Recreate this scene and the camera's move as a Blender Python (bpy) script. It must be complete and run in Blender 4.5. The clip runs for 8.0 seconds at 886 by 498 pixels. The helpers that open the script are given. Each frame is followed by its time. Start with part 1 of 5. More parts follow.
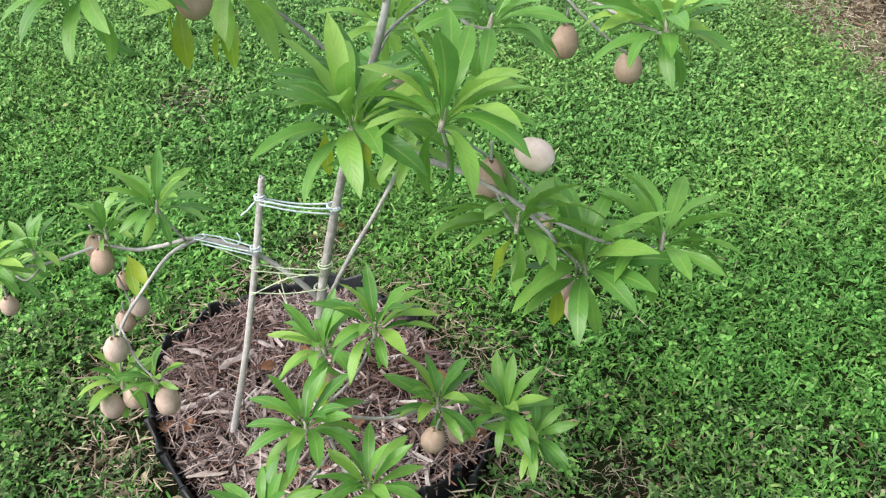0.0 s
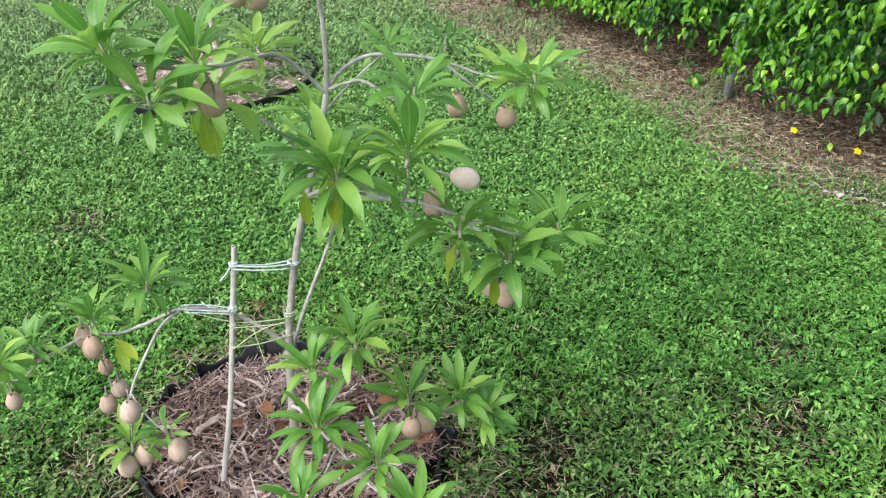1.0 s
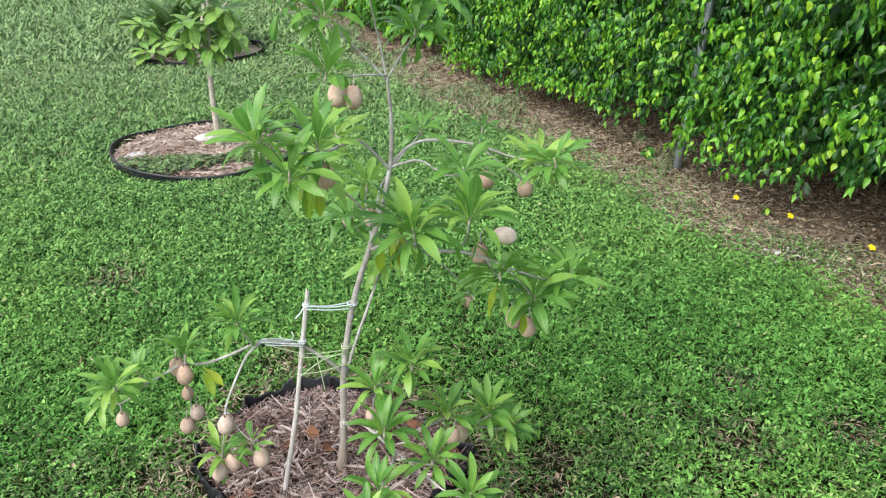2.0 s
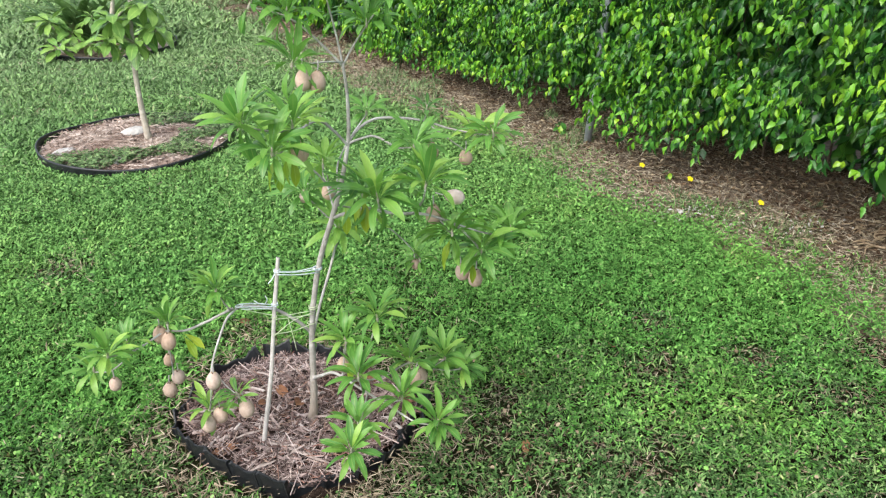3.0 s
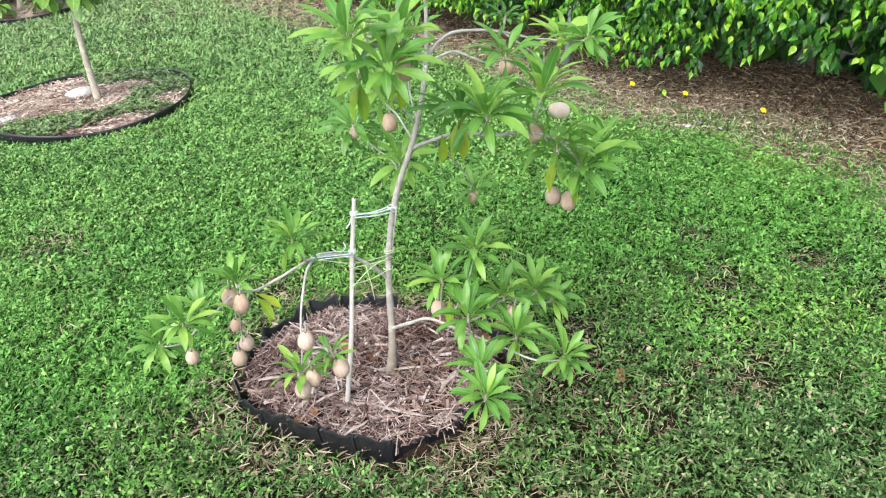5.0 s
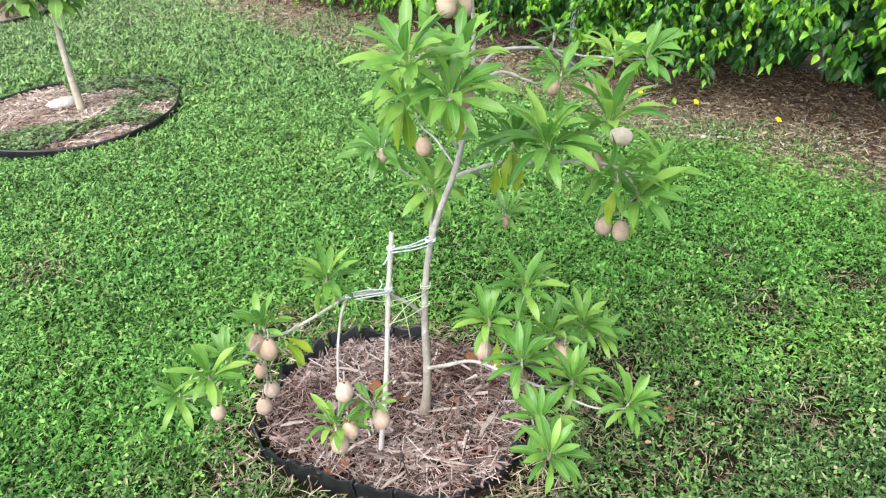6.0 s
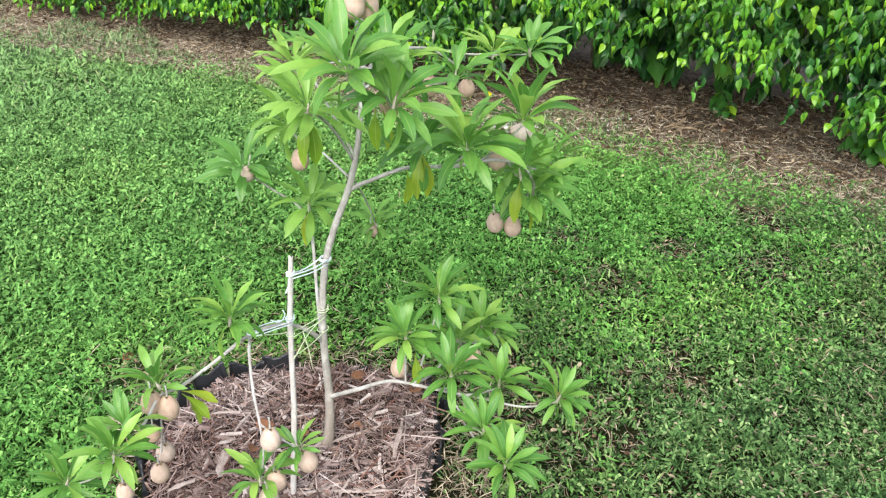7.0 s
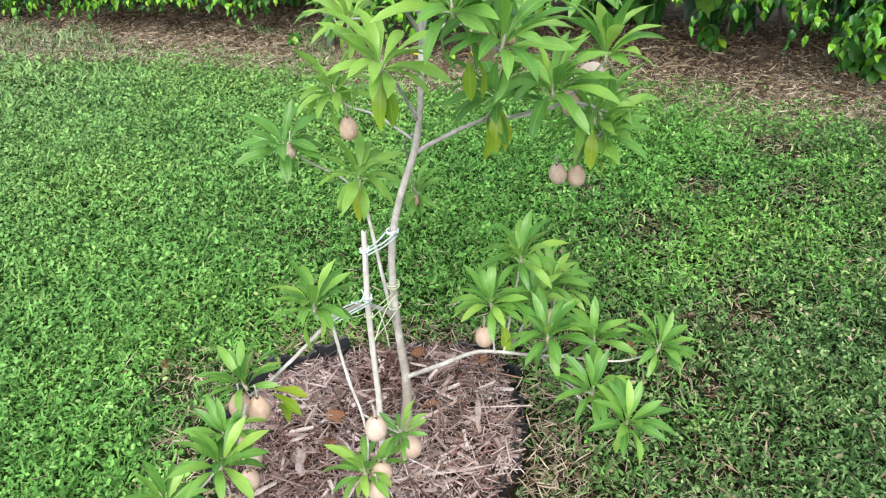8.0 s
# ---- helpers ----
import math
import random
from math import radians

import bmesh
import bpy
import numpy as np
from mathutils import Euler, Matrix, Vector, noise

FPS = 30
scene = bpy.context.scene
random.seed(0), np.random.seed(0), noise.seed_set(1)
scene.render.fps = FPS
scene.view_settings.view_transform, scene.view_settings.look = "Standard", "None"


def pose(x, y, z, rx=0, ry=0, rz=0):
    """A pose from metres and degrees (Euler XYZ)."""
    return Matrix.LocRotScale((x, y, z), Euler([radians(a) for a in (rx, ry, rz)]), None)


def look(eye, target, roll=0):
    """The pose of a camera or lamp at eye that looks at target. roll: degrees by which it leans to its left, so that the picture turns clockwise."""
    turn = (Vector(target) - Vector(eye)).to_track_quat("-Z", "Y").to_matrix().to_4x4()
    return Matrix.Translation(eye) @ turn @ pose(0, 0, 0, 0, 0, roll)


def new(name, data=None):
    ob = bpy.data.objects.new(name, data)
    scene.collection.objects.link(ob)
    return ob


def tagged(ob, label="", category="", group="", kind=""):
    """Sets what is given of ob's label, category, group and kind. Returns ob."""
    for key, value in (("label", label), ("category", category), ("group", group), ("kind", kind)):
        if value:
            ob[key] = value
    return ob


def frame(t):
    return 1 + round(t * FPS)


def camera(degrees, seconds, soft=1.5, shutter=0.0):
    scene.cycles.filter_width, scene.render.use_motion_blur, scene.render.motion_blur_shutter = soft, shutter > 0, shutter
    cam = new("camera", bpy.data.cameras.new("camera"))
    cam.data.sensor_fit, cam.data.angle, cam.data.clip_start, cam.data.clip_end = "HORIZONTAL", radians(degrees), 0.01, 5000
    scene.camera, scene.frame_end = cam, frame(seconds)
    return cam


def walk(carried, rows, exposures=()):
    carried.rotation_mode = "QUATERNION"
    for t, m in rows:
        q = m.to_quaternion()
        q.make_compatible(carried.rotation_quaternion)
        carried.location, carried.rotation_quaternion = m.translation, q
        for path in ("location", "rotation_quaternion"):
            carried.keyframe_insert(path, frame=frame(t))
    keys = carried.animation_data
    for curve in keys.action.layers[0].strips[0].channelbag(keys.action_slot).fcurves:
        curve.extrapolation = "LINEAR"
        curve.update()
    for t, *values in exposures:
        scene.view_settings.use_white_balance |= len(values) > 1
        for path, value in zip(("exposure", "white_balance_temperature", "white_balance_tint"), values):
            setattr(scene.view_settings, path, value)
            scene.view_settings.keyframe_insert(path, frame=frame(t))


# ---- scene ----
cam = camera(58.2, 8.0, soft=1.25)
PATH = [
    (0, (0.266, 0.125, 1.297), (0.134, 1.739, 0.123), 1.6),
    (0.5, (0.172, -0.026, 1.343), (0.265, 1.632, 0.229), 1.1),
    (1, (0.083, -0.242, 1.381), (0.342, 1.489, 0.412), -1.8),
    (1.5, (-0.047, -0.455, 1.435), (0.224, 1.276, 0.47), -2.2),
    (1.7, (-0.103, -0.51, 1.481), (0.213, 1.262, 0.611), -1.3),
    (2.8, (-0.353, -0.762, 1.601), (0.236, 0.97, 0.793), -0.3),
    (3, (-0.363, -0.813, 1.592), (0.246, 0.887, 0.733), -0.3),
    (3.5, (-0.409, -0.884, 1.567), (0.197, 0.735, 0.561), -1.2),
    (4, (-0.542, -0.751, 1.5), (0.099, 0.855, 0.496), -1.2),
    (4.5, (-0.671, -0.616, 1.492), (0.081, 0.963, 0.521), -4.0),
    (5, (-0.731, -0.491, 1.47), (0.045, 1.073, 0.494), -2.8),
    (5.2, (-0.753, -0.426, 1.464), (0.03, 1.132, 0.484), -2.6),
    (6.3, (-0.819, -0.177, 1.474), (0.09, 1.311, 0.494), -2.0),
    (6.5, (-0.856, -0.119, 1.464), (0.17, 1.287, 0.479), -0.6),
    (7, (-0.989, 0.034, 1.453), (0.317, 1.182, 0.466), 0.5),
    (7.5, (-1.082, 0.111, 1.454), (0.29, 1.159, 0.443), 1.0),
    (8, (-1.083, 0.286, 1.384), (0.265, 1.327, 0.336), -4.3),
]
walk(cam, [(t, look(eye, target, roll)) for t, eye, target, roll in PATH], [(0.0, 1.22), (1.5, 1.14), (3.0, 1.22), (4.0, 1.34), (4.5, 1.44), (6.5, 1.40), (8.0, 1.30)])

# ---------------------------------------------------------------- light
world = bpy.data.worlds.new("sky")
scene.world = world
world.use_nodes = True
wt = world.node_tree
sky = wt.nodes.new("ShaderNodeTexSky")
sky.sky_type = "NISHITA"
sky.sun_disc = False
sky.sun_elevation, sky.sun_rotation = radians(50), radians(238)
sky.dust_density, sky.ozone_density, sky.air_density = 3.0, 1.0, 1.0
wt.nodes["Background"].inputs["Strength"].default_value = 0.15
haze = wt.nodes.new("ShaderNodeHueSaturation")
haze.inputs["Saturation"].default_value = 0.5
wt.links.new(sky.outputs[0], haze.inputs["Color"])
wt.links.new(haze.outputs[0], wt.nodes["Background"].inputs["Color"])
sun = new("sun", bpy.data.lights.new("sun", "SUN"))
sun.data.energy, sun.data.angle, sun.data.color = 1.1, radians(48), (1.0, 0.97, 0.92)
SUN_FROM = Vector((math.sin(radians(238)) * math.cos(radians(50)), math.cos(radians(238)) * math.cos(radians(50)), math.sin(radians(50))))
sun.matrix_world = look(SUN_FROM * 20, (0, 0, 0))


# ---------------------------------------------------------------- materials
def material(name, rough=0.6, spec=0.3):
    m = bpy.data.materials.new(name)
    m.use_nodes = True
    b = m.node_tree.nodes["Principled BSDF"]
    b.inputs["Roughness"].default_value = rough
    b.inputs["Specular IOR Level"].default_value = spec
    return m, m.node_tree, b


def node(nt, kind, **values):
    n = nt.nodes.new(kind)
    for key, value in values.items():
        n.inputs[key.replace("_", " ")].default_value = value
    return n


def ramp(nt, source, stops, constant=False):
    r = nt.nodes.new("ShaderNodeValToRGB")
    while len(r.color_ramp.elements) < len(stops):
        r.color_ramp.elements.new(0.5)
    for e, (at, colour) in zip(r.color_ramp.elements, stops):
        e.position, e.color = at, (*colour, 1)
    if constant:
        r.color_ramp.interpolation = "CONSTANT"
    nt.links.new(source, r.inputs[0])
    return r.outputs[0]


def noise_of(nt, scale, detail=4.0, rough=0.6, coords="Object"):
    c = nt.nodes.new("ShaderNodeTexCoord")
    n = node(nt, "ShaderNodeTexNoise", Scale=scale, Detail=detail, Roughness=rough)
    nt.links.new(c.outputs[coords], n.inputs["Vector"])
    return n.outputs["Fac"]


def mixed(nt, fac, a, b, blend="MIX"):
    m = nt.nodes.new("ShaderNodeMix")
    m.data_type, m.blend_type = "RGBA", blend
    for socket, value in ((m.inputs[0], fac), (m.inputs[6], a), (m.inputs[7], b)):
        if isinstance(value, (int, float)):
            socket.default_value = value
        elif isinstance(value, tuple):
            socket.default_value = (*value, 1)
        else:
            nt.links.new(value, socket)
    return m.outputs[2]


def bumped(nt, b, height, strength=0.4, distance=0.01):
    n = node(nt, "ShaderNodeBump", Strength=strength, Distance=distance)
    nt.links.new(height, n.inputs["Height"])
    nt.links.new(n.outputs[0], b.inputs["Normal"])


def see_through(nt, b, colour, amount):
    """Lets light through a leaf's blade."""
    t = nt.nodes.new("ShaderNodeBsdfTranslucent")
    nt.links.new(colour, t.inputs[0])
    x = nt.nodes.new("ShaderNodeMixShader")
    x.inputs[0].default_value = amount
    nt.links.new(b.outputs[0], x.inputs[1])
    nt.links.new(t.outputs[0], x.inputs[2])
    nt.links.new(x.outputs[0], nt.nodes["Material Output"].inputs[0])


def island(nt):
    return nt.nodes.new("ShaderNodeNewGeometry").outputs["Random Per Island"]


def chance(nt):
    return nt.nodes.new("ShaderNodeObjectInfo").outputs["Random"]


def leaf_material(name, stops, per_island=False, through_amount=0.3, rough=0.38, patch=18.0, veined=False, spec=0.45):
    m, nt, b = material(name, rough, spec)
    tone = ramp(nt, island(nt) if per_island else chance(nt), stops)
    speck = ramp(nt, noise_of(nt, patch, 5.0), [(0.3, (0.72, 0.76, 0.6)), (0.7, (1.15, 1.1, 1.05))])
    colour = mixed(nt, 1.0, tone, speck, "MULTIPLY")
    relief = noise_of(nt, 160.0, 3.0)
    if veined:
        spot = nt.nodes.new("ShaderNodeSeparateXYZ")
        nt.links.new(nt.nodes.new("ShaderNodeTexCoord").outputs["UV"], spot.inputs[0])
        rib = ramp(nt, spot.outputs["Y"], [(0.44, (0, 0, 0)), (0.48, (0.55, 0.55, 0.55)), (0.52, (0.55, 0.55, 0.55)), (0.56, (0, 0, 0))])
        colour = mixed(nt, rib, colour, (0.34, 0.47, 0.12))
        side = nt.nodes.new("ShaderNodeMath")
        side.operation = "PINGPONG"
        side.inputs[1].default_value = 0.5
        nt.links.new(spot.outputs["Y"], side.inputs[0])
        slant = nt.nodes.new("ShaderNodeMath")
        slant.operation = "MULTIPLY_ADD"
        slant.inputs[1].default_value = 0.35
        nt.links.new(side.outputs[0], slant.inputs[0])
        nt.links.new(spot.outputs["X"], slant.inputs[2])
        rows_ = nt.nodes.new("ShaderNodeMath")
        rows_.operation = "MULTIPLY"
        rows_.inputs[1].default_value = 90.0
        nt.links.new(slant.outputs[0], rows_.inputs[0])
        wave = nt.nodes.new("ShaderNodeMath")
        wave.operation = "SINE"
        nt.links.new(rows_.outputs[0], wave.inputs[0])
        relief = wave.outputs[0]
        colour = mixed(nt, 1.0, colour, ramp(nt, relief, [(0.0, (0.975, 0.975, 0.975)), (0.9, (1.02, 1.02, 1.02))]), "MULTIPLY")
    nt.links.new(colour, b.inputs["Base Color"])
    bumped(nt, b, relief, 0.10 if veined else 0.25, 0.001 if veined else 0.002)
    see_through(nt, b, colour, through_amount)
    return m


LEAF = leaf_material("sapodilla_leaf", [(0.0, (0.098, 0.27, 0.058)), (0.35, (0.155, 0.37, 0.076)), (0.75, (0.235, 0.465, 0.098)), (1.0, (0.345, 0.565, 0.12))], through_amount=0.42, rough=0.34, veined=True, spec=0.5)
LEAF_OLD = leaf_material("aging_leaf", [(0.0, (0.17, 0.33, 0.03)), (1.0, (0.33, 0.43, 0.04))], veined=True)
LEAF_FAR = leaf_material("broad_leaf", [(0.0, (0.10, 0.24, 0.055)), (1.0, (0.25, 0.43, 0.10))], through_amount=0.2, veined=True)
STRAP = leaf_material("strap_leaf", [(0.0, (0.08, 0.18, 0.06)), (1.0, (0.20, 0.33, 0.12))], True)
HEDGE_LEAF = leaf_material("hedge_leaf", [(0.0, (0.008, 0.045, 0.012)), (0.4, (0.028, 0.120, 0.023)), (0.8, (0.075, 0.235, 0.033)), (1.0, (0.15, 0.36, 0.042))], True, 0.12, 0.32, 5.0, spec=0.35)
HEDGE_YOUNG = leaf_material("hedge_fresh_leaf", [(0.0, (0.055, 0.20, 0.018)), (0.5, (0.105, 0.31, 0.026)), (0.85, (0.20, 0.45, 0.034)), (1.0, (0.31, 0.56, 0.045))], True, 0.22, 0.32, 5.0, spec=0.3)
HEDGE_TIP = leaf_material("hedge_young_leaf", [(0.0, (0.12, 0.32, 0.025)), (1.0, (0.30, 0.50, 0.035))], False, 0.28, 0.24)

# lawn: grass blades and small round weeds
def lawn_material(name, stops, drift_stops):
    m, nt, b = material(name, 0.55, 0.09)
    tone = ramp(nt, island(nt), stops)
    drift = ramp(nt, noise_of(nt, 0.9, 5.0, 0.65), drift_stops)
    tuft = ramp(nt, noise_of(nt, 17.0, 3.0, 0.55), [(0.36, (0.56, 0.60, 0.58)), (0.62, (1.17, 1.15, 1.18))])
    colour = mixed(nt, 1.0, mixed(nt, 1.0, tone, drift, "MULTIPLY"), tuft, "MULTIPLY")
    # paler with y: grazing-angle sheen of the far lawn mixed into leaf colour, some dryness too
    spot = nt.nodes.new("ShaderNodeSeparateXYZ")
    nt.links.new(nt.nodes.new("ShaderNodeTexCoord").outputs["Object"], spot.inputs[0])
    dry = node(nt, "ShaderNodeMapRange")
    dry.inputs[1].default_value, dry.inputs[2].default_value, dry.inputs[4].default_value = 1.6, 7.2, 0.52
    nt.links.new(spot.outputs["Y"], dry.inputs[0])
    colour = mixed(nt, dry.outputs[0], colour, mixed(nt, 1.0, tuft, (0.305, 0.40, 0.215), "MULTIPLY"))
    nt.links.new(colour, b.inputs["Base Color"])
    see_through(nt, b, colour, 0.06)
    return m


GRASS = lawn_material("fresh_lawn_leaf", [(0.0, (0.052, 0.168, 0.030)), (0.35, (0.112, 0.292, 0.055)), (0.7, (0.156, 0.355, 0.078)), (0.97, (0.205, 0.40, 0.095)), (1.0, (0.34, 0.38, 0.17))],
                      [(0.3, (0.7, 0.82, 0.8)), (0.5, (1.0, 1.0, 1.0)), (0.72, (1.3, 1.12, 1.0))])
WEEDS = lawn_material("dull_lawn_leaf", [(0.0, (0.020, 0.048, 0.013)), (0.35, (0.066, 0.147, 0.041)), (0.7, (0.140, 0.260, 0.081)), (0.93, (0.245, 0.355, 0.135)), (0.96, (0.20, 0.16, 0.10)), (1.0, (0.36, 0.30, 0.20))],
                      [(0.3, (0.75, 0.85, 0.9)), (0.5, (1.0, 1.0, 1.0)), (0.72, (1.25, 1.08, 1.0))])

m, nt, b = material("dry_thatch", 0.8, 0.2)
nt.links.new(ramp(nt, island(nt), [(0.0, (0.10, 0.074, 0.05)), (0.6, (0.27, 0.215, 0.15)), (1.0, (0.50, 0.43, 0.32))]), b.inputs["Base Color"])
THATCH = m

m, nt, b = material("pale_straw", 0.8, 0.1)
nt.links.new(ramp(nt, island(nt), [(0.0, (0.13, 0.10, 0.072)), (0.5, (0.35, 0.295, 0.21)), (1.0, (0.62, 0.56, 0.43))]), b.inputs["Base Color"])
STRAW = m

m, nt, b = material("soil_under_lawn", 0.95, 0.0)
# brown soil taken down to near-black: shade between lawn leaves, put into its colour
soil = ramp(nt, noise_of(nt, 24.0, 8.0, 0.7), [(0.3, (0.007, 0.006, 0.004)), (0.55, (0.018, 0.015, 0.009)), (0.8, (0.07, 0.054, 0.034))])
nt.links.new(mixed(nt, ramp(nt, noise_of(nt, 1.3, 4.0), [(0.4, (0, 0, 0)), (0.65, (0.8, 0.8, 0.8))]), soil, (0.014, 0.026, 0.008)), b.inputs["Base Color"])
run = nt.nodes.new("ShaderNodeSeparateXYZ")
nt.links.new(nt.nodes.new("ShaderNodeNewGeometry").outputs["Position"], run.inputs[0])
moss = node(nt, "ShaderNodeMapRange")
moss.inputs[1].default_value, moss.inputs[2].default_value, moss.inputs[4].default_value = 1.0, 2.4, 0.85
nt.links.new(run.outputs["Y"], moss.inputs[0])
mossy = ramp(nt, noise_of(nt, 40.0, 6.0, 0.7), [(0.3, (0.014, 0.038, 0.008)), (0.7, (0.045, 0.098, 0.021))])
nt.links.new(mixed(nt, moss.outputs[0], b.inputs["Base Color"].links[0].from_socket, mossy), b.inputs["Base Color"])
bumped(nt, b, noise_of(nt, 45.0, 6.0), 0.8, 0.02)
# past the thick lawn the ground is thin turf
place = nt.nodes.new("ShaderNodeNewGeometry")
wedge = []
for nx, ny, d in ((-0.958, -0.287, -1.10), (0.0, -1.0, 0.06), (0.0, 1.0, -14.5)):
    side = nt.nodes.new("ShaderNodeVectorMath")
    side.operation = "DOT_PRODUCT"
    side.inputs[1].default_value = (nx, ny, 0.0)
    nt.links.new(place.outputs["Position"], side.inputs[0])
    far_by = nt.nodes.new("ShaderNodeMath")
    far_by.operation = "ADD"
    far_by.inputs[1].default_value = d
    nt.links.new(side.outputs["Value"], far_by.inputs[0])
    wedge.append(far_by.outputs[0])
for k in (1, 2):
    most = nt.nodes.new("ShaderNodeMath")
    most.operation = "MAXIMUM"
    nt.links.new(wedge[0], most.inputs[0])
    nt.links.new(wedge[k], most.inputs[1])
    wedge[0] = most.outputs[0]
span = node(nt, "ShaderNodeMapRange")
span.inputs[1].default_value, span.inputs[2].default_value = -0.25, 0.05
nt.links.new(wedge[0], span.inputs[0])
near_soil = b.inputs["Base Color"].links[0].from_socket
turf = ramp(nt, noise_of(nt, 6.0, 8.0, 0.7), [(0.3, (0.040, 0.100, 0.020)), (0.7, (0.085, 0.175, 0.038))])
nt.links.new(mixed(nt, span.outputs[0], near_soil, turf), b.inputs["Base Color"])
SOIL = m

m, nt, b = material("bare_dirt", 0.95, 0.02)
dirt = ramp(nt, noise_of(nt, 30.0, 8.0, 0.7), [(0.3, (0.034, 0.024, 0.018)), (0.5, (0.128, 0.096, 0.070)), (0.75, (0.28, 0.228, 0.175))])
nt.links.new(mixed(nt, ramp(nt, noise_of(nt, 2.2, 5.0), [(0.45, (0, 0, 0)), (0.7, (0.6, 0.6, 0.6))]), dirt, (0.26, 0.218, 0.176)), b.inputs["Base Color"])
bumped(nt, b, noise_of(nt, 70.0, 6.0), 0.9, 0.015)
DIRT = m


def chip_material(name, stops, shade_spots=()):
    m, nt, b = material(name, 0.85, 0.15)
    patch = ramp(nt, noise_of(nt, 3.2, 3.0), [(0.38, (0.66, 0.58, 0.56)), (0.6, (1.10, 1.09, 1.10))])
    tone = mixed(nt, 1.0, ramp(nt, island(nt), stops), patch, "MULTIPLY")
    # ragged darker spots: shade lying on the chips, multiplied into their colour
    for x, y, reach, shade_stain in shade_spots:
        far_off = nt.nodes.new("ShaderNodeVectorMath")
        far_off.operation = "DISTANCE"
        far_off.inputs[1].default_value = (x, y, 0.05)
        nt.links.new(nt.nodes.new("ShaderNodeTexCoord").outputs["Object"], far_off.inputs[0])
        ragged = nt.nodes.new("ShaderNodeMath")
        ragged.operation = "MULTIPLY_ADD"
        ragged.inputs[1].default_value = 0.12
        nt.links.new(noise_of(nt, 16.0, 3.0), ragged.inputs[0])
        nt.links.new(far_off.outputs["Value"], ragged.inputs[2])
        tone = mixed(nt, 1.0, tone, ramp(nt, ragged.outputs[0], [(reach * 0.6, shade_stain), (reach * 1.2, (1.0, 1.0, 1.0))]), "MULTIPLY")
    grain = ramp(nt, noise_of(nt, 120.0, 4.0), [(0.3, (0.7, 0.68, 0.66)), (0.7, (1.12, 1.12, 1.12))])
    nt.links.new(mixed(nt, 1.0, tone, grain, "MULTIPLY"), b.inputs["Base Color"])
    bumped(nt, b, noise_of(nt, 220.0, 3.0), 0.5, 0.002)
    return m


# the one spot paints shade beside the trunk, over redder mulch there
MULCH = chip_material("wood_mulch", [(0.0, (0.060, 0.042, 0.038)), (0.3, (0.19, 0.142, 0.132)), (0.58, (0.36, 0.290, 0.272)), (0.84, (0.62, 0.54, 0.51)), (0.92, (0.44, 0.31, 0.24)), (1.0, (0.30, 0.15, 0.12))], ((0.06, 1.37, 0.18, (0.62, 0.51, 0.47)),))
m, nt, b = material("loose_wood_chip", 0.85, 0.15)
tone = ramp(nt, chance(nt), [(0.0, (0.10, 0.06, 0.05)), (0.35, (0.23, 0.165, 0.15)), (0.75, (0.40, 0.315, 0.29)), (1.0, (0.60, 0.53, 0.50))])
nt.links.new(mixed(nt, 1.0, tone, ramp(nt, noise_of(nt, 90.0, 4.0), [(0.3, (0.7, 0.68, 0.66)), (0.7, (1.1, 1.1, 1.1))]), "MULTIPLY"), b.inputs["Base Color"])
MULCH_LOOSE = m
# mound under the shreds, coloured near-black as the shade in their gaps
m, nt, b = material("gap_shade_mulch_base", 0.9, 0.1)
nt.links.new(ramp(nt, noise_of(nt, 90.0, 7.0, 0.75), [(0.35, (0.014, 0.009, 0.007)), (0.6, (0.045, 0.030, 0.023)), (0.8, (0.13, 0.092, 0.072))]), b.inputs["Base Color"])
bumped(nt, b, noise_of(nt, 110.0, 5.0), 1.0, 0.01)
MULCH_BASE = m
LITTER = chip_material("leaf_litter", [(0.0, (0.045, 0.029, 0.017)), (0.45, (0.125, 0.085, 0.052)), (0.8, (0.26, 0.195, 0.120)), (1.0, (0.46, 0.39, 0.265))])
MULCH_PALE = chip_material("pale_sunbleached_mulch", [(0.0, (0.20, 0.148, 0.115)), (0.4, (0.39, 0.315, 0.26)), (0.8, (0.55, 0.47, 0.41)), (1.0, (0.68, 0.62, 0.55))])
DEADLEAF = chip_material("dead_leaf", [(0.0, (0.22, 0.105, 0.06)), (1.0, (0.32, 0.175, 0.10))])
PALE_WOOD = chip_material("pale_weathered_wood", [(0.0, (0.38, 0.325, 0.295)), (1.0, (0.52, 0.46, 0.425))])
DRY_STALK = chip_material("dry_yellow_stalk", [(0.0, (0.26, 0.20, 0.125)), (1.0, (0.46, 0.385, 0.26))])


def bark_material(name, low, high, spots):
    m, nt, b = material(name, 0.85, 0.2)
    body = ramp(nt, noise_of(nt, 38.0, 7.0, 0.7), [(0.3, low), (0.7, high)])
    fleck = ramp(nt, noise_of(nt, 11.0, 5.0, 0.6), [(0.52, (0, 0, 0)), (0.62, (0.75, 0.75, 0.75))])
    nt.links.new(mixed(nt, fleck, body, spots), b.inputs["Base Color"])
    bumped(nt, b, noise_of(nt, 140.0, 5.0), 0.7, 0.004)
    return m


BARK = bark_material("grey_bark", (0.27, 0.255, 0.235), (0.48, 0.462, 0.44), (0.63, 0.62, 0.60))
BARK_BASE = bark_material("soil_stained_bark", (0.26, 0.24, 0.215), (0.46, 0.44, 0.41), (0.62, 0.605, 0.58))
nt = BARK_BASE.node_tree
b = nt.nodes["Principled BSDF"]
up = nt.nodes.new("ShaderNodeSeparateXYZ")
nt.links.new(nt.nodes.new("ShaderNodeTexCoord").outputs["Object"], up.inputs[0])
